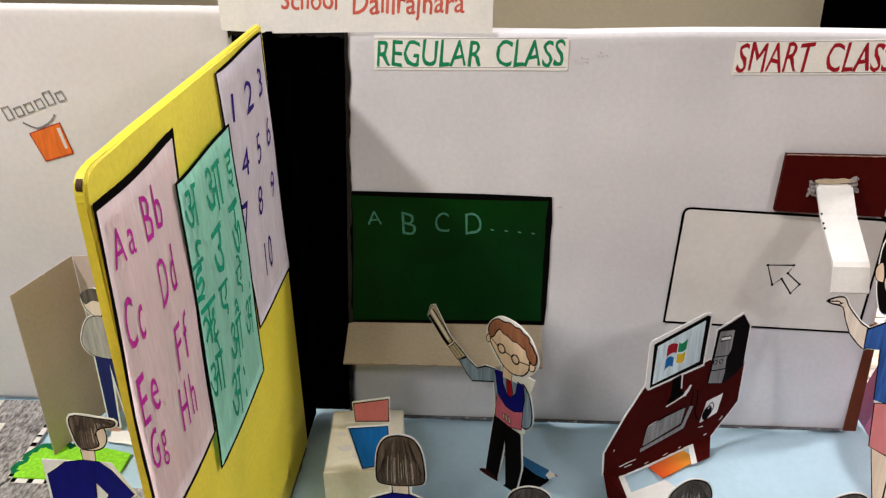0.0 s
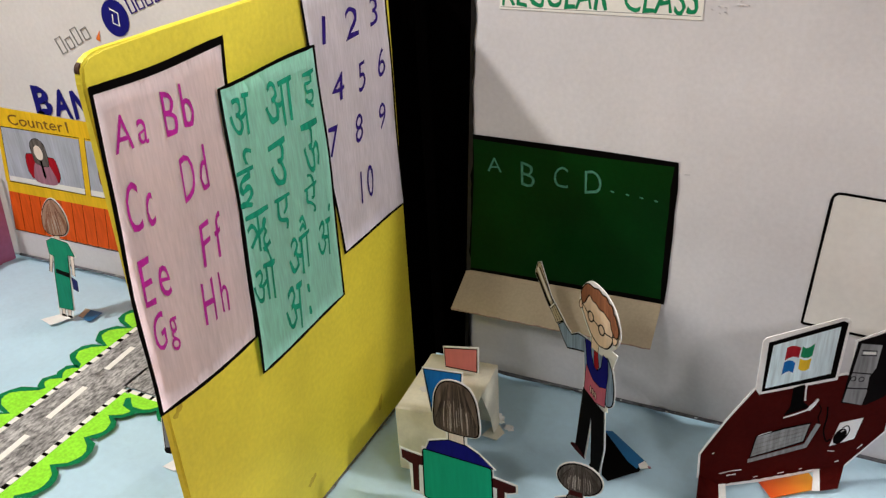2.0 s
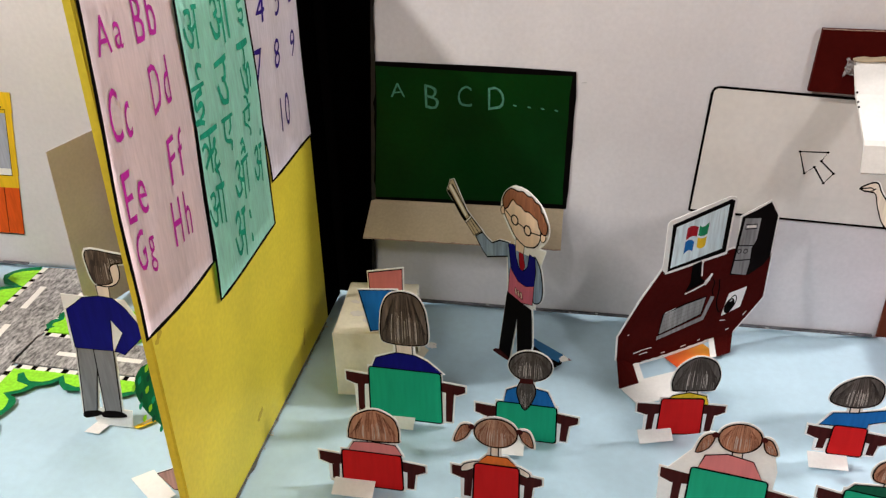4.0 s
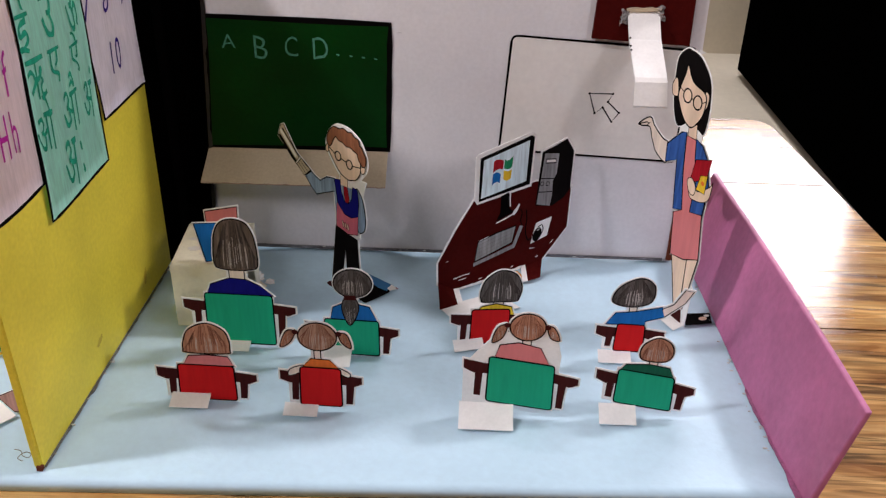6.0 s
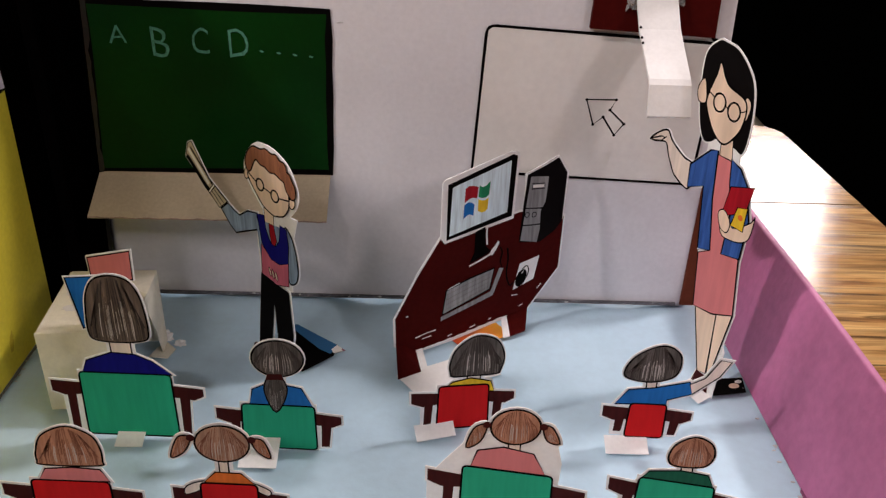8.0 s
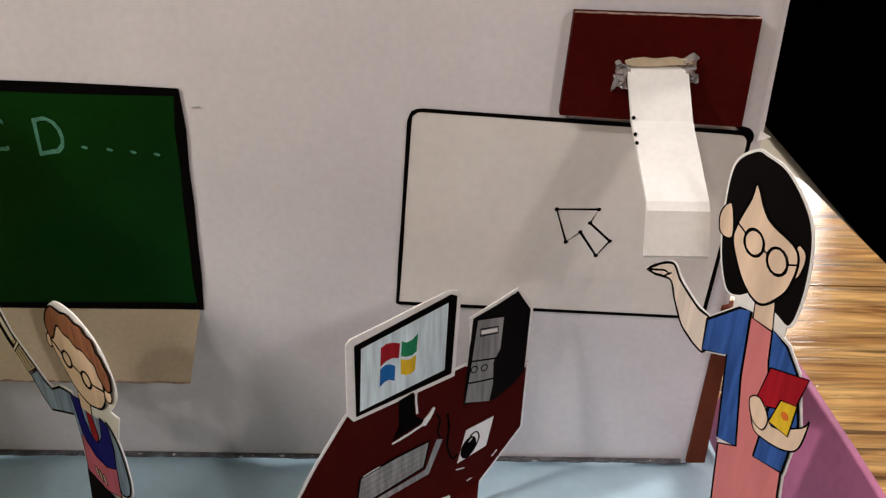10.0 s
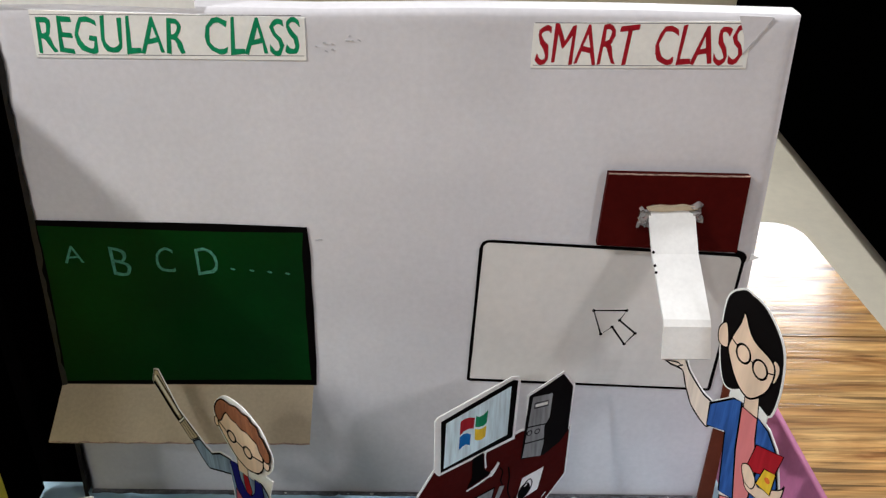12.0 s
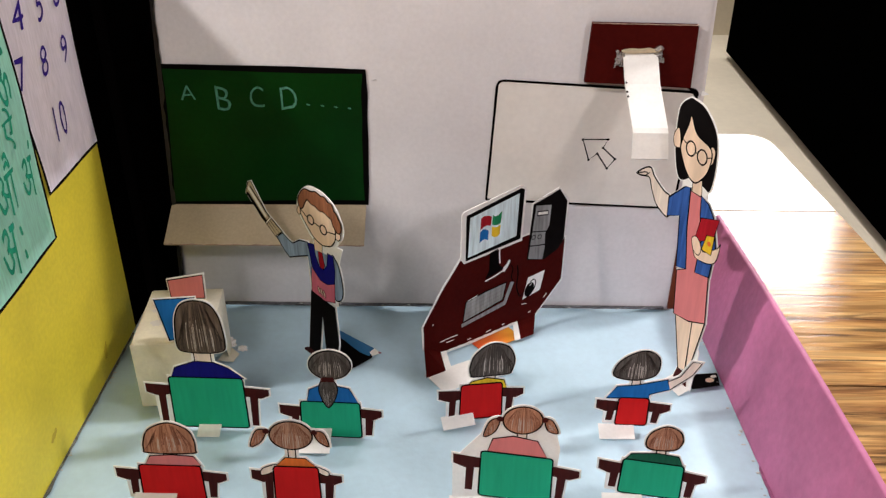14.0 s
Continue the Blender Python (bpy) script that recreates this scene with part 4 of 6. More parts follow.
class Card:
    """A drawing on cut card, built up in thin layers into one mesh; millimetres across and up."""

    def __init__(self, origin=0.0, height=0.4):
        self.bm, self.mats, self.origin, self.h, self.flaps = bmesh.new(), [], origin, height, []

    def slot(self, mat):
        if mat not in self.mats:
            self.mats.append(mat)
        return self.mats.index(mat)

    def local(self, points):
        return [(u - self.origin, v) for u, v in points]

    def paper(self, poly, grow=1.6, mat=None):
        self.h += 0.02
        slab(self.bm, inflate(self.local(poly), 0.8 * grow), self.h, 0.0, self.slot(mat or WHITE_CARD))

    def fill(self, poly, mat, outline=0.0, ink=None):
        self.h += 0.03
        slab(self.bm, self.local(poly), self.h, self.h - 0.15, self.slot(mat))
        if outline:
            self.ink(poly, outline, True, ink)

    def ink(self, points, width=0.5, closed=False, mat=None):
        self.h += 0.012
        stroke(self.bm, self.local(points), 1.4 * width, self.h, self.h - 0.1, self.slot(mat or INK), closed)

    def hair(self, poly, mat, outline=0.5):
        """Hair shaded with dark pencil strokes that run down from the crown."""
        self.fill(poly, mat)
        poly = clean(poly)
        low, high = min(p[0] for p in poly), max(p[0] for p in poly)
        mid = (low + high) / 2
        self.h += 0.012
        brown = mat in (HAIR_TAN, HAIR_BROWN)
        count = 64 if brown else 84
        for k in range(count):
            x = (k + random.random()) / count
            side = abs(2 * x - 1)
            u = low + (high - low) * (0.03 + 0.94 * x)
            cuts = []
            for a, b in zip(poly, poly[1:] + poly[:1]):
                if (a[0] - u) * (b[0] - u) < 0:
                    cuts.append(a[1] + (b[1] - a[1]) * (u - a[0]) / (b[0] - a[0]))
            if len(cuts) < 2:
                continue
            v0, v1 = min(cuts), max(cuts)
            s0, s1 = random.choice(((0.03, 0.45), (0.55, 0.97), (0.03, 0.97), (0.05, 0.7), (0.3, 0.97)))
            pale = side < 0.6 and random.random() < 0.3
            if pale:
                s0, s1 = 0.35 + 0.2 * random.random(), 0.8 + 0.17 * random.random()
            pts = []
            for s in (s0, (2 * s0 + s1) / 3, (s0 + 2 * s1) / 3, s1):
                pts.append(((u - mid) * (0.55 + 0.43 * min(1, 1.5 * s) ** 0.7) + mid, v1 + (v0 - v1) * s))
            width = random.uniform(0.12, 0.34) * (1.5 if side > 0.75 else 1.0) * (high - low) / 26
            stroke(self.bm, self.local(pts), width, self.h, self.h - 0.1, self.slot(HAIR_LIGHT if pale else BROWN_STROKE if brown else HAIR_STROKE))
        if outline:
            self.ink(poly, outline, True)

    def tab(self, u0, u1, z, reach, mat=None, skew=0.0):
        """A flap that runs from the card down and forward to the ground."""
        u0, u1, s = u0 - self.origin, u1 - self.origin, self.slot(mat or WHITE_CARD)
        a = [self.bm.verts.new((u / 1000, y / 1000, v / 1000)) for u, y, v in
             ((u0, -0.2, z), (u1, -0.2, z), (u1 + skew, -reach, 0.9), (u0 + skew, -reach, 0.9))]
        b = [self.bm.verts.new((v.co.x, v.co.y, v.co.z - 0.0004)) for v in a]
        for f in (a, b[::-1], (a[0], b[0], b[1], a[1]), (a[1], b[1], b[2], a[2]), (a[2], b[2], b[3], a[3]), (a[3], b[3], b[0], a[0])):
            self.bm.faces.new(f).material_index = s

    def ground(self, poly, mat, z=0.9):
        """A flap or a painted shadow lying on the ground; across, towards the back."""
        bm = bmesh.new()
        sheet_on_floor(bm, self.local(poly), z - 0.4, z)
        self.flaps.append((bm, mat))

    def place(self, name, m, label, category, group=""):
        ob = new(name, finish(name, self.bm, self.mats))
        ob.matrix_world = m
        for bm, mat in self.flaps:
            part("floor_flap_or_shadow", bm, mat, ob)
        return tagged(ob, label, category, group)


def at_clerk(shirt, hair, chair, u, label):
    ob = drawn_clerk(shirt, hair, chair, u, label)
    ob.location = (u / 1000 - 0.006, LEFT_BACK + 0.0001, 0)


at_clerk(MAUVE, HAIR_GREY, RED_BOOK, -496, "plain mauve figure shape drawn behind a bank counter")
at_clerk(MINT_SHIRT, HAIR_DARK, RED_BOOK, -406, "plain green figure shape drawn behind a bank counter")


def mark(name, x, z, label, build):
    t = wall_thing(name, x, z, label, "drawn sign", "payment marks on the wall", y=LEFT_BACK)
    build(t)


def word_bars(t, mat, start, end, count, height, thick):
    """A row of plain upright bars standing for a name that is not lettered."""
    a, b = Vector(start), Vector(end)
    d = (b - a).normalized()
    up = Vector((-d.y, d.x))
    step = (b - a).length / count
    for i in range(count):
        p = a + d * step * (i + 0.15)
        h = height * (1.0 if i in (0, count - 2) else 0.68)
        quad = [p, p + d * step * 0.62, p + d * step * 0.62 + up * h, p + up * h]
        line("bar", t, mat, [tuple(v) for v in quad], thick, 0.25, 0.1, closed=True)


def purple_mark(t):
    flat("disc", t, NAVY_INK, oval(0, 0, 14, 14.5), 0.2, label="deep violet disc")
    line("stroke", t, STRIP_PAPER, [(-4, 7), (4, 4), (3, -6), (-3, -4), (-2, 3)], 1.1, 0.3, 0.15, label="white stroke")
    word_bars(t, VIOLET_INK, (17, 4), (80, 28), 7, 11, 1.7)


def grey_mark(t):
    word_bars(t, GREY_PENCIL, (-28, -6), (12, 12), 4, 13, 1.3)
    flat("wedge", t, ORANGE_INK, [(15, 10), (21, 17), (19, 8)], 0.2, label="small orange wedge")


def box_mark(t):
    word_bars(t, GREY_PENCIL, (-27, 11), (20, 27), 6, 9, 1.2)
    line("curl", t, GREY_PENCIL, curve([(-16, 10), (-6, 6), (4, 11), (8, 16)]), 1.2, 0.25, 0.1, label="grey curved arrow")
    flat("box", t, ORANGE_INK, [(-13, 2), (10, 10), (15, -12), (-6, -18)], 0.2, label="orange box drawing")
    line("box_edge", t, RED_INK, [(-13, 2), (10, 10), (15, -12), (-6, -18)], 0.8, 0.3, 0.1, closed=True)
    flat("highlight", t, LEFT_PAPER, [(7, 6), (9.5, 6.5), (12, -8), (10, -9)], 0.26, 0.1)


def pay_mark(t):
    word_bars(t, GREY_PENCIL, (-24, -4), (12, 2), 4, 14, 1.3)
    flat("dab", t, ORANGE_INK, oval(-30, 6, 3, 2, steps=12), 0.2, label="small red dab")


mark("violet_mark", -371, 246, "deep violet disc and row of violet bars drawn on white board", purple_mark)
mark("grey_mark", -412, 218, "row of grey pencil bars with an orange wedge", grey_mark)
mark("box_mark", -271, 222, "orange box drawing under grey pencil bars", box_mark)
mark("pencil_mark", -418, 266, "row of grey pencil bars drawn on white board", pay_mark)


# ---- the painted road on the left ----
def lie(name, parent, mat, poly, z1, z0=0.05, label=""):
    bm = bmesh.new()
    sheet_on_floor(bm, poly, z0, z1)
    return part(name, bm, mat, parent, label)


def scallop(points, out, width):
    """A bumpy hedge outline along the points; out: how far each bump bulges to the left of the line."""
    line_pts = []
    for a, b in zip(points, points[1:]):
        a, b = Vector(a), Vector(b)
        count = max(1, round((b - a).length / width))
        d = (b - a) / count
        nrm = Vector((-d.y, d.x)).normalized()
        for i in range(count):
            bulge = out * (0.75 + 0.5 * random.random())
            for k in range(6):
                s = k / 6
                line_pts.append(tuple(a + d * (i + s) + nrm * bulge * (math.sin(math.pi * s) ** 0.6)))
    return line_pts + [tuple(points[-1])]


def road():
    t = thing("road", pose(0, 0, 0), "grey pencil-shaded paper road with black and white kerbs", "road", kind="structure")
    lie("carriageway", t, ASPHALT, [(-349, 247), (-302, 247), (-305, 400), (-306, 437), (-309, 529), (-356, 529)], 1.1, label="grey pencil-shaded road")
    lie("side_road", t, ASPHALT, [(-307.7, 403), (-113, 399), (-113, 434), (-307.7, 436)], 1.1, label="grey pencil-shaded side road")
    for y0, y1 in ((258, 286), (303, 331), (351, 390), (414, 446), (468, 500)):
        x0, x1 = (-323.8 - 0.0755 * (y - 250) for y in (y0, y1))
        lie("lane_dash", t, STRIP_PAPER, [(x0 - 2.6, y0), (x0 + 2.6, y0), (x1 + 2.6, y1), (x1 - 2.6, y1)], 1.3, 1.0)
    for x in (-280, -235, -190, -150):
        lie("lane_dash", t, STRIP_PAPER, [(x, 415), (x + 20, 414.5), (x + 20, 419), (x, 419.5)], 1.3, 1.0)

    def kerb(a, b, side):
        a, b = Vector(a), Vector(b)
        n = round((b - a).length / 11.5)
        d = (b - a) / n
        nrm = Vector((-d.y, d.x)).normalized() * 4.2 * side
        lie("kerb", t, STRIP_PAPER, [tuple(a), tuple(b), tuple(b + nrm), tuple(a + nrm)], 1.35, 0.2, label="white paper kerb")
        for i in range(n):
            p, q = a + d * (i + 0.05), a + d * (i + 0.34 + 0.1 * math.sin(i * 2.7))
            lie("kerb_mark", t, INK, [tuple(p), tuple(q), tuple(q + nrm), tuple(p + nrm)], 1.5, 1.3)

    kerb((-348.5, 250), (-356, 528), 1)
    kerb((-302, 250), (-305, 399), -1)
    kerb((-306, 441), (-309, 528), -1)
    kerb((-300.5, 401), (-114, 397), -1)
    kerb((-303, 436), (-230, 435), 1)


road()


def hedge(outline, start, label):
    """A painted hedge: a bright green strip with a dark bumpy rim."""
    t = thing("hedge", pose(start[0] / 1000, start[1] / 1000, 0), label, "painted hedge", "hedges along the road")
    bumps, foot = outline
    high = 1.2 + 0.12 * len([o for o in scene.objects if o.name.startswith("hedge")])
    poly = shift(bumps + foot, *start)
    lie("foliage", t, LEAF, poly, high, 0.1, "bright green painted foliage")
    bm = bmesh.new()
    pts = shift(bumps, *start)
    rim_bm = bm
    left = []
    for i, p in enumerate(pts):
        a, c = Vector(pts[max(i - 1, 0)]), Vector(pts[min(i + 1, len(pts) - 1)])
        d = (c - a).normalized()
        w = 2.3 + 1.5 * math.sin(i * 1.3) ** 2
        left.append(((p[0] - d.y * w, p[1] + d.x * w), (p[0] + d.y * w * 0.6, p[1] - d.x * w * 0.6)))
    for (a, b), (c, d) in zip(left, left[1:]):
        vs = [rim_bm.verts.new((p[0] / 1000, p[1] / 1000, (high + 0.06) / 1000)) for p in (a, c, d, b)]
        rim_bm.faces.new(vs)
    part("rim", rim_bm, LEAF_DARK, t, "dark green painted rim")


hedge((scallop([(-360, 252), (-366, 374)], 19, 34) + scallop([(-364, 376), (-360, 408)], 7, 16) + scallop([(-362, 410), (-361, 526)], 18, 28), [(-360.5, 526), (-353.2, 252)]), (-360, 390),
      "bright green painted hedge with dark rim beside the road")
hedge((scallop([(-290, 394), (-288, 345), (-286, 252)], 11, 30), [(-297.4, 252), (-300.4, 396)]), (-297, 320),
      "bright green painted hedge with dark rim beside the road")
hedge((scallop([(-115, 391), (-200, 391), (-292, 392)], 11, 28), [(-297, 396.5), (-115, 392.5)]), (-200, 394),
      "bright green painted hedge with dark rim beside the side road")
hedge((scallop([(-303, 445), (-301, 470), (-262, 478)], 4, 14)[::-1], [(-302.5, 441), (-228, 440), (-228, 470)]), (-270, 452),
      "bright green painted patch beside the booth")


# ---- paper figures and cutouts ----
def pupil(y, yaw, chair_mat, chair, slope, out, hair, hair_mat, neck, shirt, shirt_mat, tab, label, extra=None, margin=1.3):
    """A pupil seen from behind on a chair, drawn on card that stands on a folded tab."""
    u0, u1, top, low = chair
    mid = (u0 + u1) / 2

    def s(u, v):
        return (u, v + slope * (u - u0))

    c = Card(mid)
    seat = [s(u0, top), s(u1, top), s(u1 + 0.3, low), s(u0 - 1, low)]
    bar = top - 0.2 * (top - low)
    arms = ([s(u0 - out, bar + 2), s(u0, bar + 1), s(u0, bar - 6), s(u0 - out + 6, bar - 7), s(u0 - out, bar - 4.5)],
            [s(u1, bar + 1), s(u1 + out, bar - 0.5), s(u1 + out, bar - 5), s(u1 + out - 5, bar - 7.5), s(u1, bar - 6)])
    legs = ([s(u0 - out + 7, bar - 6), s(u0 - out + 11.5, bar - 6), s(u0 - out + 10.5, low + 3), s(u0 - out + 6.5, low + 3)],
            [s(u1 + 3, bar - 6), s(u1 + 8, bar - 6), s(u1 + 6.5, low + 2), s(u1 + 2.5, low + 2)])
    c.paper(seat, 1.2)
    for a in arms + legs:
        c.paper(a, 1.3)
    c.paper(shirt, margin)
    c.paper(hair, margin)
    if extra:
        extra(c, "paper")
    (n0, n1, n2, n3) = neck
    c.paper([(n0, n2), (n1, n2), (n1, n3), (n0, n3)], margin + 1)
    c.paper([s(u0 - out + 5, bar - 6), s(u0, bar - 6), s(u0, low + 1), s(u0 - out + 5, low + 1)], 0.3)
    c.paper([s(u1, bar - 6), s(u1 + 7, bar - 6), s(u1 + 6, low + 1), s(u1, low + 1)], 0.3)
    for a in legs + arms:
        c.fill(a, WOOD_INK)
    c.fill([(n0, n2), (n1, n2), (n1, n3), (n0, n3)], SKIN_PALE)
    c.ink([(n0, n2), (n0, n3)], 0.45), c.ink([(n1, n2), (n1, n3)], 0.45)
    c.fill(shirt, shirt_mat, 0.5)
    if extra:
        extra(c, "under")
    c.hair(hair, hair_mat, 0.6)
    soft = []
    for i in range(4):
        p, a, b = Vector(seat[i]), Vector(seat[i - 1]), Vector(seat[(i + 1) % 4])
        e1, e2 = p + (a - p).normalized() * 2.2, p + (b - p).normalized() * 2.2
        soft += [tuple((1 - k) ** 2 * e1 + 2 * k * (1 - k) * p + k * k * e2) for k in (0, 0.33, 0.67, 1)]
    c.fill(soft, chair_mat, 0.65)
    if extra:
        extra(c, "over")
    if tab:
        c.tab(*tab)
    return c.place("paper_pupil", pose(mid / 1000, y, 0, 0, 0, yaw), label, "paper figure", "paper pupils on chairs")


pupil(0.385, 0, CHAIR_GREEN, (-40, 5, 41, 2), -0.02, 15,
      smooth([(-16.5, 96.3), (-24.5, 93.8), (-28.8, 86), (-30.4, 76), (-31, 66), (-29.5, 61), (-23, 59.3), (-16.5, 59), (-9.5, 59.3), (-3.6, 61), (-2.2, 66), (-2.6, 76), (-4.2, 86), (-8.5, 93.8)]), HAIR_DARK, (-22, -12, 50, 61),
      [(-38, 41), (-35, 48), (-22, 53), (-11, 52), (-3, 48), (6, 40)], NAVY, (-26, -12, 4, 9),
      "paper cutout pupil with bobbed hair on a green chair")


def pony(c, stage):
    tail = smooth([(54, 44), (61, 44), (63, 35), (57, 23), (52, 35)], 4)
    if stage == "over":
        c.hair(tail, HAIR_GREY, 0.5)
        c.fill([(53, 43), (62, 43), (61, 46.5), (54, 46.5)], WOOD_INK)


pupil(0.3795, 0, CHAIR_GREEN, (40, 76, 28, 0.5), -0.03, 13, oval(59.5, 55.5, 12.5, 10.5), HAIR_GREY, (55, 61, 38, 46),
      [(44, 27), (46, 37), (55, 41.5), (70, 38), (75, 27)], SKY_BLUE, (39, 58, 7, 16.5),
      "paper cutout pupil with a ponytail on a green chair", pony)
pupil(0.326, 0, CHAIR_RED, (-41.5, -7, 26.5, 0.5), -0.02, 13.5,
      smooth([(-21, 57), (-32, 52), (-36, 43), (-36.5, 37.5), (-35.5, 35.5), (-22, 34.8), (-9, 35.5), (-8, 38), (-8, 45), (-11, 52.5)]), HAIR_BROWN, (-26, -19, 31, 37),
      [(-38, 26), (-34, 33), (-22, 34), (-10, 33), (-6.5, 26)], SALMON, (-47, -23, 5, 10.5),
      "paper cutout pupil with short red-brown hair on a red chair")


def bunches(left, right, arms=None):
    def draw(c, stage):
        if stage == "paper":
            c.paper(left, 1.6), c.paper(right, 1.6)
            if arms:
                for a in arms:
                    c.paper(a, 1.2)
        if stage == "under":
            c.hair(left, HAIR_BROWN, 0.5), c.hair(right, HAIR_BROWN, 0.5)
            if arms:
                for a in arms:
                    c.fill(a, SKIN_PALE, 0.4)
        if stage == "over":
            for q in (left, right):
                c.fill(oval(q[0][0], q[0][1], 1.8, 1.8, steps=12), WOOD_INK)
    return draw


pupil(0.321, 0, CHAIR_RED, (35, 59.5, 32, 3.5), -0.03, 12.5, oval(46.5, 54, 11.5, 9.8), HAIR_TAN, (44, 48, 37, 45),
      [(35.5, 31), (42, 38), (53, 37.5), (59.5, 30)], ORANGE_INK, (24, 45, 4, 9),
      "paper cutout pupil with two bunches on a red chair",
      bunches(smooth([(33.5, 57), (28, 57), (24, 46), (30, 49)], 4), smooth([(59, 56.5), (64, 56), (66.5, 46.5), (61, 50)], 4),
              (smooth([(37, 33), (29, 30), (28, 25), (35, 28)], 3), smooth([(58, 32), (65, 28), (64, 25), (59, 28)], 3))))


def sheet_behind(c, stage):
    if stage == "paper":
        c.paper([(133, 8), (133, 36), (140, 45), (152, 60), (186, 62), (190, 45), (188, 8)], 0.5)
    draw = bunches(smooth([(157.5, 66), (152, 64), (149, 53.5), (155, 57)], 4), smooth([(181, 65.5), (185, 65), (188.5, 56.5), (183, 58)], 4))
    draw(c, stage)


pupil(0.323, 0, CHAIR_GREEN, (148, 187, 43.5, 10.5), -0.14, 15, oval(169.5, 65, 10.5, 9.3), HAIR_BROWN, (167, 172, 52, 57),
      [(151, 42), (154, 52), (165, 54), (178, 50.5), (184, 38)], SALMON, (131, 164, 9, 16.5),
      "paper cutout pupil with two brown bunches on a large green chair", sheet_behind)
pupil(0.392, 16.7, CHAIR_RED, (0, 27, 29, 1.5), -0.12, 14.5, smooth([(19, 57), (9, 51), (5.5, 42), (6, 36), (7.5, 34), (18, 32.8), (30.5, 31.8), (33, 34), (34.5, 43), (30, 53)]), HAIR_GREY,
      (15, 22, 27.5, 35), [(2, 26.5), (7, 30.5), (17, 31.5), (28, 27.5), (30, 20.5)], YELLOW_INK, (-13, 8, 6, 7),
      "paper cutout pupil with yellow collar on a red chair").location = (0.15, 0.399, 0)


def raised_arm(c, stage):
    arm = [(262, 39), (269, 43), (275, 54), (280.5, 53), (276, 44), (264, 33)]
    if stage == "paper":
        c.paper(arm, 1.6)
    if stage == "under":
        c.fill(arm, SKIN_PALE, 0.5)


pupil(0.389, 0, CHAIR_RED, (234, 252.5, 26.5, 5), -0.03, 13.5, smooth([(242, 61), (232, 54), (229, 43.5), (242, 40), (254, 44), (255.5, 55), (250, 61)]),
      HAIR_GREY, (240.5, 245.5, 36, 42), [(226, 26), (232, 35), (245, 36.5), (262, 40.5), (264, 33), (252, 29), (252, 26)], SKY_BLUE, (223, 245, 5, 9.5),
      "paper cutout pupil with raised arm on a red chair", raised_arm)
pupil(0.328, 0, CHAIR_GREEN, (226, 260, 34.5, 9.5), -0.16, 13, smooth([(247, 57.5), (239.5, 53.5), (237, 47), (239, 42), (247, 40.5), (254, 41.5), (256.8, 47), (254.5, 54)]),
      HAIR_BROWN, (243.5, 248.5, 36, 42), [(226, 33), (230, 38), (244, 38.5), (256, 36), (259.5, 28)], DARK_GREEN, (216.5, 239, 8, 11.5),
      "paper cutout pupil with short brown hair on a green chair")


def ring_line(c, u, v, r, w=0.55):
    c.ink(oval(u, v, r, r * 1.1, steps=16), w, True)


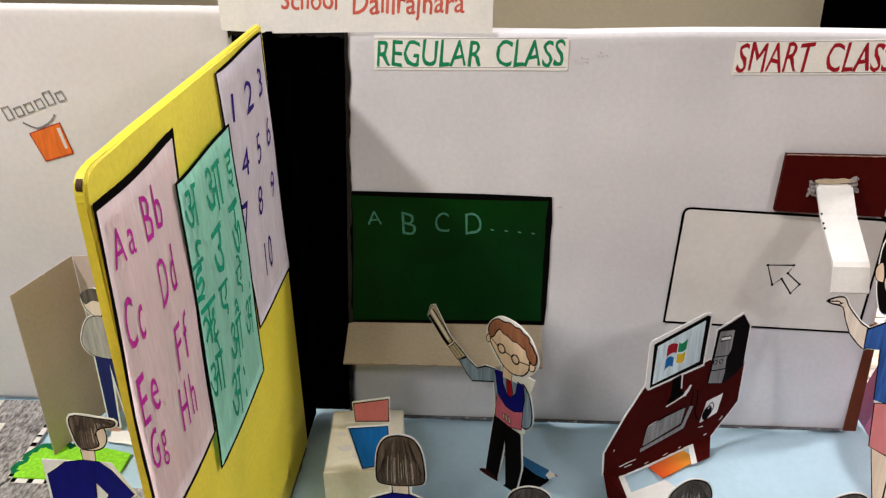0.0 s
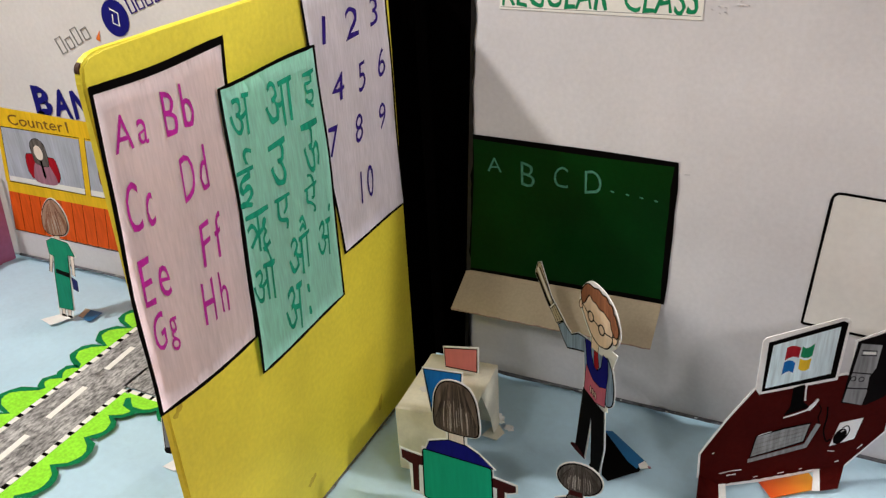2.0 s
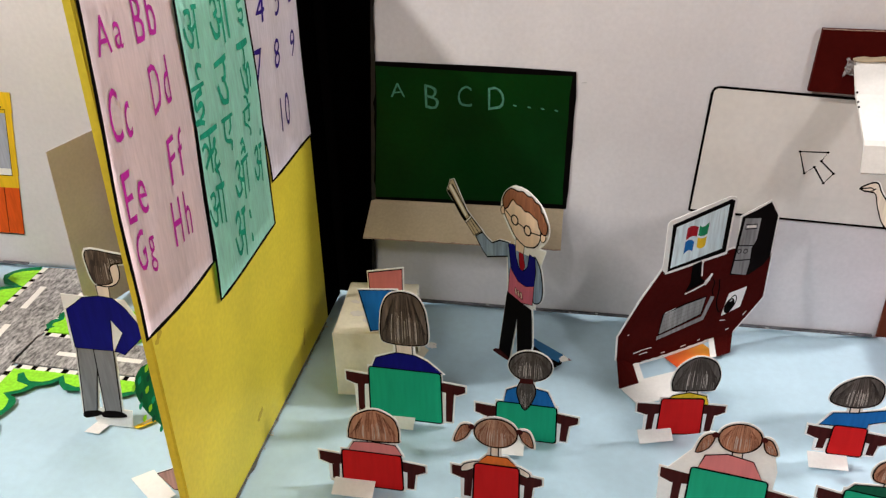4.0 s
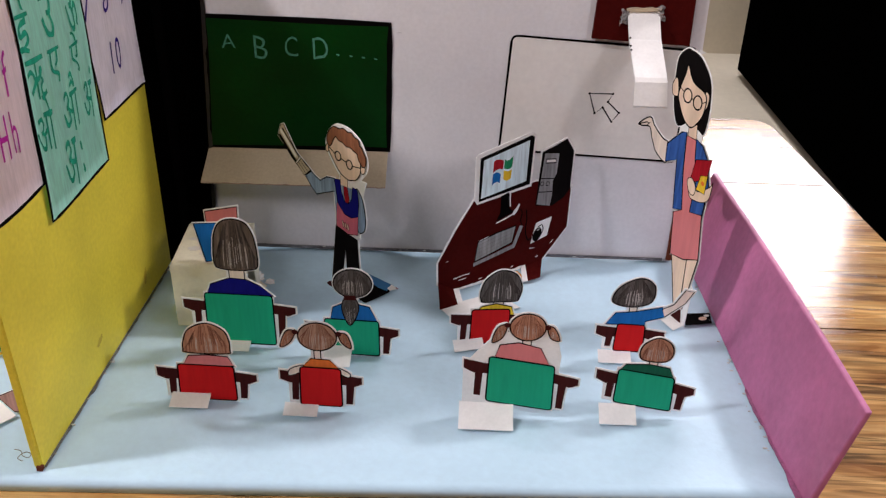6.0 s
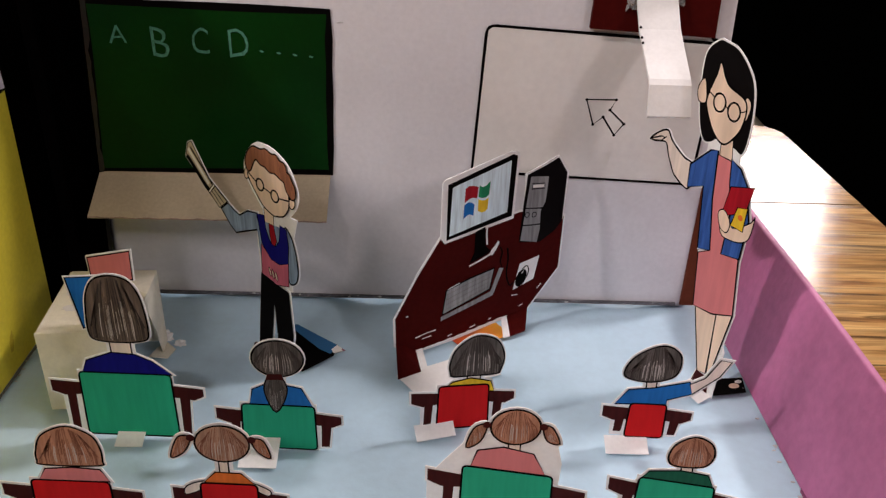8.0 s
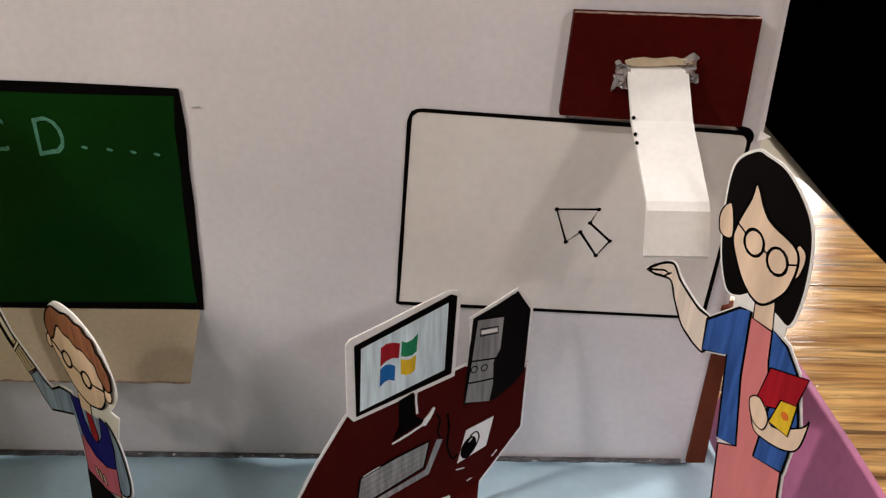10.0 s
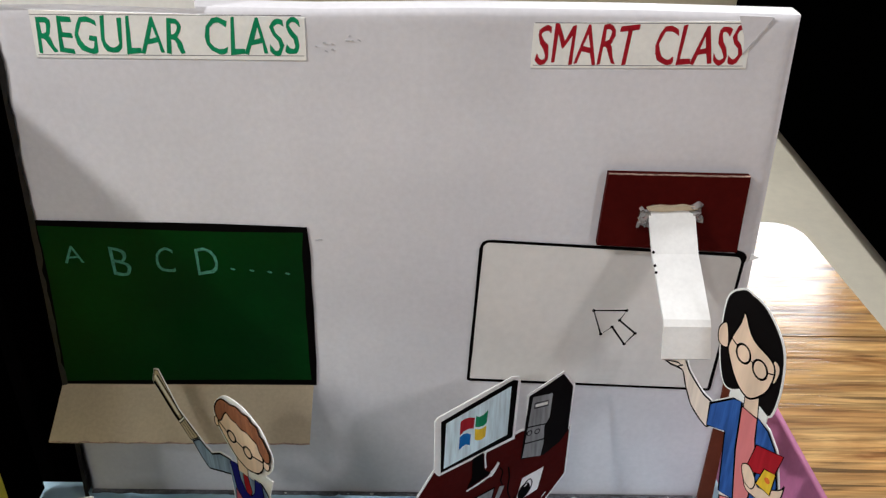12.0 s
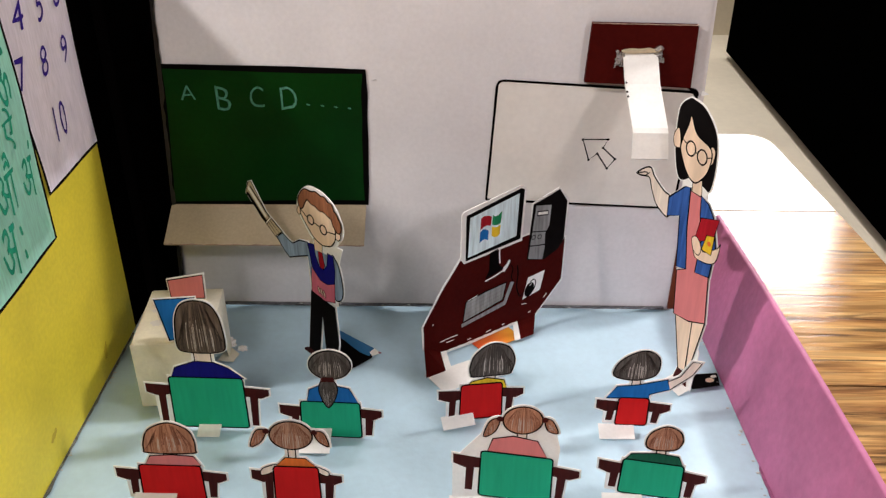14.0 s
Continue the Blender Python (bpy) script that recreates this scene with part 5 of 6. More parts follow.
def lady_teacher():
    c = Card(0)
    hair = smooth([(-17, 191.5), (-24, 184), (-24.5, 168), (-22, 152), (-17, 141), (-11.5, 141), (-4, 146), (6, 143.5), (11.5, 143.5), (13, 160), (9.5, 178), (-2, 189.5), (-12, 192)])
    face = smooth([(-18, 165), (-14.5, 176), (-13, 182), (-6, 173), (7.5, 168), (8, 156), (3, 147), (-3, 143), (-11, 147.5), (-18, 158)])
    arm = curve([(-57, 126.4), (-51, 131.8), (-46, 135.2), (-42.4, 135.8), (-39, 132), (-33, 128.6), (-27, 126), (-20.5, 124.5), (-20.5, 111.5), (-25, 110.6), (-30, 112.4), (-34, 114.6), (-37, 118.5), (-40, 123), (-42.8, 128.6), (-46.5, 128.6), (-52, 126.8)], 3)
    dress = [(-4, 137), (6, 137), (13, 120), (12, 90), (23, 90), (27, 58), (13, 51), (-1.5, 48.5), (-5, 80), (3, 85), (-2, 113)]
    left = [(-4, 139), (-9, 137.5), (-22, 124.6), (-21.5, 111.5), (-10, 117), (-6, 82), (3, 85), (-2, 113)]
    right = [(6, 138), (13, 135.5), (19, 129), (24.5, 112), (23.5, 90), (11, 87), (12, 110), (7.5, 126)]
    legs = ([(0, 50), (10.5, 12), (17, 14), (16, 55)], [(16, 55), (17.5, 14), (20, 14), (27, 58)])
    shoes = ([(7, 1.5), (21, 1.5), (19, 13), (10, 12)],)
    for p in (hair, dress, left, right, legs[0], legs[1], shoes[0]):
        c.paper(p, 1.2)
    c.paper(arm, 0.9)
    c.paper([(14, 2), (24, 2), (26, 34), (18, 45)], 0.5)
    c.paper([(-12, 150), (10, 150), (10, 130), (-12, 130)], 0.5)
    c.fill(hair, HAIR_BLACK)
    c.fill([(-4, 147), (4, 147), (6, 135.5), (1, 133), (-3, 136)], SKIN, 0.4)
    c.fill(smooth([(-22, 171), (-26, 166), (-24.5, 159), (-19, 160)], 4), SKIN, 0.45)
    c.fill(smooth([(7, 170), (11, 168), (10, 160), (7, 160)], 4), SKIN, 0.45)
    c.fill(face, SKIN, 0.7)
    ring_line(c, -9.5, 162.5, 4.2, 0.8), ring_line(c, 1, 161, 4.2, 0.8)
    c.ink([(-5.5, 162), (-3, 161.5)], 0.5), c.ink([(-13.5, 164), (-18, 166)], 0.5), c.ink([(5, 162), (9, 164)], 0.5)
    c.fill(arm, SKIN_PALE, 0.75)
    c.ink(curve([(-56.5, 126.6), (-51.5, 129), (-47, 131.2), (-44.5, 130.5)]), 0.6)
    c.ink([(-47, 128.9), (-43.5, 132.2)], 0.5)
    for p in legs:
        c.fill(p, SKIN, 0.65)
    c.fill(shoes[0], WOOD_INK)
    c.fill(dress, SALMON, 0.6)
    c.fill(left, JACKET_BLUE, 0.7), c.fill(right, JACKET_BLUE, 0.7)
    c.fill(smooth([(5, 108), (10, 112), (15, 104), (26, 112), (28, 116), (27, 104), (22, 99), (14, 97), (8, 98)], 4), SKIN, 0.45)
    c.fill([(9, 124.5), (24, 130), (21.5, 115), (6, 107)], RED_BOOK, 0.45)
    c.fill([(13.5, 105), (16, 116), (22.5, 118), (22, 105)], YELLOW_INK, 0.45)
    c.fill(oval(19, 111.5, 1.6, 1.6, steps=12), ORANGE_INK)
    c.fill(smooth([(4, 108), (8, 111), (13, 106), (12, 100), (7, 101)], 4), SKIN, 0.4)
    m = pose(0.278, 0.447, 0, 0, 0, -63.4)
    inv = m.inverted()

    def loc(points):
        return [tuple((inv @ Vector((x / 1000, y / 1000, 0))).xy * 1000) for x, y in points]

    c.ground(loc([(292, 444), (312, 446), (310.5, 433), (291, 429)]), INK)
    c.ground(loc(oval(305, 438, 3.2, 2.2, 20, 12)), SKIN, 1.1)
    c.ground(loc(oval(308.5, 442, 2.2, 1.3, 20, 12)), STRIP_PAPER, 1.15)
    c.tab(6, 24, 3, 9)
    c.place("paper_teacher", m, "paper cutout lady teacher in blue jacket and salmon dress", "paper figure", "paper teachers")


lady_teacher()


def man_teacher():
    c = Card(0)
    head = smooth([(-6.5, 135), (-14.4, 128.5), (-17.8, 121.5), (-18, 114.5), (-14, 108), (-9.6, 102.5), (-5, 98), (3, 96), (13, 97.8), (21.5, 106), (24.5, 114), (22.4, 122), (18, 129), (10.7, 133.6), (3.8, 135.6)])
    hair = smooth([(-8.6, 133), (-13.6, 128.3), (-16.1, 122.3), (-14.4, 117.6), (-11.6, 118.6), (-8.8, 123.4), (-6.4, 126), (-3.3, 124), (0.5, 123.8), (4, 121.8), (8, 122.4), (12, 120.6), (15, 119.6), (16, 116), (18, 113.4), (20.4, 111.6), (23.2, 113.4), (23.6, 119), (21.6, 122), (19.6, 125.6), (17.6, 126.4), (16.4, 130.4), (12.6, 131), (10, 133.4), (6.4, 132.8), (2, 134.4), (-2.4, 133)], 3)
    face = smooth([(-14.5, 114.8), (-12, 120), (-6.7, 127), (1.9, 125), (11.6, 124), (17.5, 119.7), (18, 113.4), (17.4, 106), (13.5, 100.4), (9, 98.4), (3.9, 97.6), (-3.4, 100.6), (-8.8, 106.4)])
    stick = [(-72.4, 108.6), (-69, 117.6), (-65.4, 119.4), (-52, 101), (-36, 91.6), (-44, 85.6), (-53.6, 93)]
    arm = [(-43, 85.5), (-36, 91), (-31, 88.4), (-26.4, 87), (-19, 92), (-10.5, 93.6), (-11, 83.4), (-22, 78.6), (-31, 74.4), (-36, 78)]
    body = [(-12, 91), (11, 92), (15, 80), (14, 55), (-11, 56)]
    right_arm = smooth([(12, 92.5), (17, 89), (20, 80), (21, 69), (18.6, 61.6), (13, 60), (13, 75)], 4)
    left_leg = [(-11, 57), (0, 55), (-2, 36), (-8, 2), (-19, 2)]
    right_leg = [(-3, 55), (12, 53), (13.5, 25), (9, 1.5), (0, 1.5), (-1, 36)]
    for p in (arm, body, right_arm, left_leg, right_leg):
        c.paper(p, 1.0)
    c.paper(head, 0.4)
    c.paper(stick, 0.8)
    c.paper([(-5, 100), (22, 100), (18, 88), (-5, 88)], 0.5)
    c.fill(stick, KRAFT, 0.5)
    c.ink([(-71, 109.5), (-57, 96), (-46, 88.5)], 2.2)
    c.ink([(-67, 115.5), (-55, 104), (-43, 91)], 0.9)
    c.fill([(-70, 113), (-68.5, 115), (-52, 98), (-53.5, 96.5)], STRIP_PAPER)
    c.fill([(-53.4, 92.6), (-48, 98.6), (-43, 95), (-37, 91.4), (-44.6, 85.2)], KRAFT, 0.5)
    for a, b in (((-51.6, 94.8), (-42.6, 87.2)), ((-49.8, 96.8), (-40.2, 89.6))):
        c.ink([a, b], 0.4)
    c.fill([(-53.6, 92.8), (-48, 99), (-47, 97.8), (-52.6, 91.8)], STRIP_PAPER, 0.4)
    c.fill(arm, STEEL_BLUE, 0.7)
    c.fill(right_arm, STEEL_BLUE, 0.6)
    c.fill([(-4, 99), (4, 99), (3, 89), (-4, 90)], SKIN, 0.35)
    c.fill([(-12, 90.5), (11, 91.5), (15, 80), (13, 62), (-10, 66)], STEEL_BLUE)
    c.fill([(-10.5, 93.4), (-4.5, 94.6), (-3.4, 86), (-0.4, 79.4), (3.5, 78.4), (7, 83), (8.6, 93), (13.6, 92), (14.6, 82), (13.2, 70.4), (6, 68), (-1, 68.4), (-8, 76.4)], NAVY, 0.4)
    c.fill([(-0.6, 91), (3.2, 91), (5, 82), (3.2, 78.6), (0.4, 79), (-0.6, 84)], RED_BOOK, 0.35)
    c.fill([(-8.6, 76), (-0.8, 69), (6, 68.2), (13.6, 71.6), (12.6, 57), (2, 53.8), (-10.4, 55.4)], ROSE, 0.4)
    c.fill(left_leg, HAIR_BLACK), c.fill(right_leg, HAIR_BLACK)
    c.fill(smooth([(-24, 1.5), (-8, 1.5), (-9, 4), (-19, 6)], 3), WOOD_INK), c.fill([(-2, 1), (10, 1), (9, 4.5), (0, 4)], HAIR_BLACK)
    for k in range(3):
        c.fill(oval(-2.6 + 2.6 * k, 60.6 - 0.5 * k, 0.8, 2.8, 12, 10), SKIN, 0.3)
    c.fill(oval(-15.6, 115.6, 2.0, 3.4, -20), SKIN, 0.45), c.fill(oval(20.2, 109.6, 2.2, 3.4, -20), SKIN, 0.45)
    c.fill(face, SKIN, 0.6)
    c.fill(hair, CURLS, 0.6)
    for pts in ([(-10, 131), (-11, 126), (-9.5, 123)], [(-6.5, 132), (-6.8, 128.5)], [(2, 133), (4.5, 129.5), (5, 126)], [(10, 132), (12, 128), (12.5, 124.5)], [(16.5, 129), (17.5, 124), (17, 120)], [(21, 121), (20.5, 117)]):
        c.ink(curve(pts), 0.4, mat=BROWN_STROKE)
    ring_line(c, -4.8, 112.4, 3.0, 0.7), ring_line(c, 6.8, 109.4, 3.0, 0.7)
    c.ink([(-1.9, 111.6), (3.9, 110.2)], 0.5), c.ink([(-7.8, 113.2), (-14.2, 117)], 0.5), c.ink([(9.8, 109.2), (18.6, 110.4)], 0.5)
    m = pose(0.046, 0.451, 0, 0, 0, -40.5)
    inv = m.inverted()

    def loc(points):
        return [tuple((inv @ Vector((x / 1000, y / 1000, 0))).xy * 1000) for x, y in points]

    # black piece: shadow of the blue pencil, painted on the floor
    c.ground(loc([(43, 487), (48, 489.5), (77, 468), (75, 458), (59, 442), (54, 446)]), INK)
    c.ground(loc([(44, 488), (49, 489.5), (76.5, 468), (73, 459.5), (66, 464)]), BLUE_CARD, 1.05)
    c.ground(loc([(73, 463.5), (76, 468.5), (81, 463), (75, 460)]), STRIP_PAPER, 1.15)
    c.ground(loc([(79, 464), (79.5, 465), (81.5, 463), (80, 462.5)]), MAUVE, 1.25)
    c.place("paper_teacher", m, "paper cutout man teacher with stick, navy vest and black trousers", "paper figure", "paper teachers")


man_teacher()


def computer_desk():
    """A card desk with a drawn computer, cut out and stood on legs bent forward."""
    t = thing("computer_desk", pose(0.115, 0.459, 0, 0, 0, 28), "maroon card desk with a drawn computer on folded flaps", "paper desk")
    outline = [(-4.3, 28), (9.8, 52.8), (23.8, 73.6), (54, 76.4), (76, 80), (107, 70.5), (106.4, 36), (86, 11.5), (71, 9.2), (33, 3.4), (8.8, 1.8), (-3.8, 9.8)]
    flat("backing", t, WHITE_CARD, inflate(outline, 1.3), 0.45, 0.0, "white card backing")
    flat("desktop", t, MAROON, outline, 0.6, 0.42, "maroon painted desk")

    def tongue(name, mat, top, low, label=""):
        """A strip bent forward from the desk's lower edge down to the floor."""
        bm = bmesh.new()
        a = [bm.verts.new((u / 1000, -0.0007, v / 1000)) for u, v in top] + [bm.verts.new((u / 1000, w / 1000, 0.0014)) for u, w in low[::-1]]
        b = [bm.verts.new((v.co.x, v.co.y + 0.0003, v.co.z - 0.0005)) for v in a]
        bm.faces.new(a), bm.faces.new(b[::-1])
        for i in range(4):
            bm.faces.new((a[i], b[i], b[(i + 1) % 4], a[(i + 1) % 4]))
        part(name, bm, mat, t, label)

    tongue("bent_leg", MAROON, [(-4, 11.5), (8.8, 3)], [(-11.5, -20), (3.5, -18.9)], "maroon leg bent forward")
    tongue("leg_edge", WHITE_CARD, [(8.9, 3), (13.2, 3)], [(3.6, -18.9), (8.6, -17.4)], "white cut edge of the leg")
    tongue("leg_edge", WHITE_CARD, [(67.2, 9.4), (70.9, 10)], [(63.6, -10.2), (68.2, -10.6)], "white cut edge of the leg")
    tongue("bent_leg", MAROON, [(71, 10), (86, 12.2)], [(68.3, -10.6), (79.8, -9.6)], "maroon leg bent forward")
    line("cut_edge", t, WHITE_CARD, [(9 + 60 * k / 24, 2.0 + 7.4 * (k / 24) ** 1.35 + 0.3 * math.sin(k * 2.3)) for k in range(25)], 1.3, 0.75, 0.4, label="white cut edge of the knee space")
    mon = flat("monitor", t, INK, [(27.6, 106.4), (68.5, 117.6), (71.2, 116.2), (69.6, 79), (67, 78.6), (27.4, 72.3)], 1.0, 0.75, "black monitor frame")
    flat("monitor_backing", t, WHITE_CARD, [(24.2, 107.5), (26, 109.6), (67.6, 119.6), (71.8, 118.4), (73, 116), (71.3, 77), (66, 76.2), (26.3, 70.2), (23.8, 74)], 0.74, 0.0, "white card backing")
    screen = flat("screen", mon, SCREEN, [(30.3, 104.4), (67.3, 114.2), (66.3, 82.2), (29, 74.6)], 1.12, 0.9, "pale blue pencil-shaded screen")
    flags = ((RED_INK, [(38.3, 102.2), (40.5, 103.4), (43.5, 103.2), (46.4, 101.8), (45.8, 95), (43, 96), (40.5, 95.4), (38, 93.6)]),
             (GREEN_INK, [(47.2, 102.6), (49.2, 101.2), (51.5, 101.8), (54.1, 104), (53.5, 95.8), (51.5, 94.5), (49, 94.6), (46.8, 95.6)]),
             (SKY_BLUE, [(37.9, 92.2), (40, 93.6), (42.3, 93.2), (44.3, 91.6), (43.9, 84.6), (41.5, 86), (39.5, 85.4), (37.5, 83.8)]),
             (YELLOW_INK, [(46.7, 94.2), (49, 93), (51, 92.8), (53.3, 94), (52.9, 87), (51, 85.6), (49, 85.6), (46.7, 87)]))
    for mat, shape in flags:
        flat("colour_tile", screen, mat, shape, 1.24, 1.05)
    flat("stand", t, INK, [(46, 73.5), (52.4, 75.5), (53.2, 63), (57.5, 58.5), (43, 53.6), (46, 60)], 0.95, 0.6, "black monitor stand")
    line("cable", t, WHITE_CARD, [(53.8, 76.5), (53.6, 71), (54.2, 63.6)], 0.9, 0.98, 0.6)
    line("cable", t, WHITE_CARD, [(42.8, 51.8), (50, 54), (57.2, 56.8)], 0.9, 0.98, 0.6)
    flat("plug", t, WHITE_CARD, [(57, 58.8), (59.6, 61.4), (61.6, 64.4), (62.6, 63.6), (60.8, 59.4), (58, 55.6), (56.4, 56.4)], 0.97, 0.6, "white marker patch")
    flat("tower_backing", t, WHITE_CARD, inflate([(78.6, 103), (99.4, 110.6), (107, 100), (105.6, 70), (80, 66)], 0.9), 0.7, 0.0, "white card backing")
    tower = flat("computer_tower", t, HAIR_BLACK, [(79, 103), (90, 106.4), (99.6, 110.2), (106.4, 99.6), (105.8, 68.5), (101, 62.6), (91, 57.2), (76, 60)], 0.95, 0.5, "black and grey computer tower")
    flat("front", tower, SILVER, [(81.2, 101.6), (93.4, 99.6), (92.6, 84), (89.6, 78), (90, 66), (88.6, 57.6), (76.8, 61), (79, 80)], 1.08, 0.9, "grey pencil-shaded front")
    line("seam", tower, INK, [(78.4, 82), (84, 81), (90.6, 79.8)], 0.8, 1.16, 1.0), line("seam", tower, INK, [(77.6, 71), (84, 70), (90, 69.4)], 0.8, 1.16, 1.0)
    line("slot_edge", tower, INK, [(82.2, 97), (91, 95.8), (91.2, 92.6), (82.4, 93.6)], 0.6, 1.14, 1.0, closed=True)
    flat("slot", tower, STRIP_PAPER, [(83, 96.1), (90.4, 95.2), (90.6, 93.4), (83, 94.3)], 1.18, 1.0)
    for u, v in ((80.3, 77.4), (85.2, 76.6)):
        flat("button", tower, SILVER, oval(u, v, 1.5, 1.6, steps=12), 1.14, 1.0)
        line("button_edge", tower, INK, oval(u, v, 1.5, 1.6, steps=12), 0.5, 1.18, 1.0, closed=True)
    keys = flat("keyboard", t, SILVER, [(28.2, 39), (44, 43.6), (60, 46.4), (58, 33), (26, 23)], 0.9, 0.55, "grey pencil-shaded keyboard")
    line("edge", keys, INK, [(28.2, 39), (44, 43.6), (60, 46.4), (57.6, 32.6), (42, 27.6), (26, 23)], 0.9, 0.98, 0.8, closed=True)
    flat("front_edge", keys, SILVER, [(25.2, 21.6), (42, 26), (58.4, 30.6), (63.6, 45.6), (66.4, 44.8), (60, 27.6), (42, 23), (25.2, 18.8)], 0.86, 0.6)
    for k in range(4):
        line("key_row", keys, GREY_PENCIL, [(28.5 - k * 0.3, 36 - 3.4 * k), (43, 40.2 - 3.2 * k), (57.8 - k * 0.5, 43.6 - 3.0 * k)], 0.35, 0.97, 0.85)
    line("glint", keys, WHITE_CARD, [(29.4, 39.6), (34, 41.2), (37, 42)], 0.5, 1.02, 0.9)
    pad = flat("mouse_pad", t, WHITE_CARD, [(78, 45), (91.6, 47.6), (88.6, 32), (74.2, 27.6)], 0.85, 0.55, "white mouse pad")
    mouse = flat("mouse", pad, INK, oval(79.4, 34.8, 3.6, 6.0, -18), 1.0, 0.8, "black mouse")
    line("mouse_loop", pad, INK, curve([(80, 41), (83, 42.5), (84.6, 39), (83, 34), (80.5, 30.6)]), 0.7, 0.98, 0.8)
    line("glint", mouse, STRIP_PAPER, [(79.5, 38), (81, 39.6)], 0.5, 1.08, 0.9)
    line("mouse_cable", t, INK, curve([(68.5, 58), (69.4, 50), (68.8, 40), (71.6, 31.5), (74, 33)]), 0.9, 0.86, 0.6)
    line("mouse_cable", t, INK, curve([(63, 60), (65, 56), (64, 50), (65.5, 46)]), 0.7, 0.86, 0.6)
    for pts in ([(10.5, 12), (16, 13), (22, 13.4)], [(13, 9.6), (19, 10.2)], [(2.6, 27.6), (3.8, 28.2)], [(8.6, 11.6), (11.8, 12)], [(79.5, 14.6), (82, 15.4)],
                [(73.6, 23.8), (78, 23.2)], [(45, 8.4), (49, 9.2)], [(30, 6.6), (33, 7.2)], [(58, 10.6), (60, 11.2)], [(92, 24), (94.6, 27)]):
        line("scuff", t, WHITE_CARD, pts, 0.6, 0.72, 0.5)
    inv = t.matrix_world.inverted()

    def loc(points, z=0.9):
        return [tuple((inv @ Vector((x / 1000, y / 1000, 0))).xy * 1000) for x, y in points]

    bm = bmesh.new()
    sheet_on_floor(bm, loc([(113, 440), (155, 463.5), (173, 444), (126, 422)]), 0.4, 0.9)
    part("front_flap", bm, WHITE_CARD, t, "white folded card flap")
    bm = bmesh.new()
    sheet_on_floor(bm, loc([(144, 478), (172, 497), (180.5, 485), (154, 465)]), 0.4, 0.9)
    part("rear_flap", bm, ORANGE_CARD, t, "glossy red, orange and yellow card flap")


computer_desk()


def teacher_desk():
    """A small white folded-paper desk."""
    t = thing("paper_table", pose(-0.0463, 0.4360, 0, 0, 0, 4.7), "small cream folded-paper desk with glue stains", "paper desk")
    part("top", box(bmesh.new(), -0.0235, 0.0235, -0.0305, 0.0305, 0.0492, 0.050, 0.0003), DESK_PAPER, t)
    part("front", box(bmesh.new(), -0.0245, 0.0225, -0.0311, -0.0305, 0.0008, 0.0498, 0.0002), DESK_PAPER, t)
    part("side", box(bmesh.new(), -0.0241, -0.0235, -0.0305, 0.0305, 0.0008, 0.0498, 0.0002), DESK_PAPER, t)
    part("rear", box(bmesh.new(), -0.0235, 0.0235, 0.0306, 0.0312, 0.0008, 0.0498, 0.0002), DESK_PAPER, t)
    # the open side: a rear leg cut to a slant, and a lip folded out on the floor
    bm = bmesh.new()
    pts = [(-0.004, 0.0493), (0.0305, 0.0493), (0.0305, 0.0010), (0.0190, 0.0010), (0.0125, 0.020)]
    out = [bm.verts.new((0.0236, y, z)) for y, z in pts]
    inn = [bm.verts.new((0.0230, y, z)) for y, z in pts]
    bm.faces.new(out), bm.faces.new(inn[::-1])
    for k in range(len(pts)):
        bm.faces.new((out[k], inn[k], inn[(k + 1) % 5], out[(k + 1) % 5]))
    part("leg", bm, DESK_PAPER, t)
    bm = bmesh.new()
    sheet_on_floor(bm, [(16, 15), (27, 13), (30, 22), (24, 29), (19, 24)], 0.6, 1.1)
    part("lip", bm, DESK_PAPER, t, "folded cream paper lip")
    for x, y, a, b in ((-0.012, -0.008, 5, 3.2), (-0.016, 0.006, 3, 2), (-0.004, -0.016, 3.5, 2)):
        bm = bmesh.new()
        pts = [(u + 0.7 * math.sin(v * 3), v + 0.6 * math.cos(u * 2)) for u, v in oval(x * 1000, y * 1000, a, b, steps=20)]
        sheet_on_floor(bm, pts, 49.9, 50.12)
        part("glue_stain", bm, CREAM_PAPER, t, "dull glue stain")


teacher_desk()


def book(x, y, corners, mat, label, lean, yaw=0):
    t = thing("book", pose(x, y, 0.0505, lean, 0, yaw), label, "book", "books on the paper desk")
    pts = [(u, v) for u, v in corners]
    flat("page_block", t, WHITE_CARD, inflate(pts, 0.9), 0.0, -1.2, "white card edge")
    flat("cover", t, mat, pts, 0.25, 0.02)
    line("outline", t, INK, pts, 0.8, 0.34, 0.1, closed=True, label="black marker edge")


book(-0.045, 0.4515, [(-10.5, 2), (12, 3), (12.5, 21), (-11, 16.5)], SALMON, "small salmon pink book leaning on the paper desk", 0)
book(-0.0385, 0.4065, [(-5, 1.5), (12, 3), (12.5, 27), (-11.5, 28)], SKY_BLUE, "small blue book leaning on the paper desk", -20, 12)


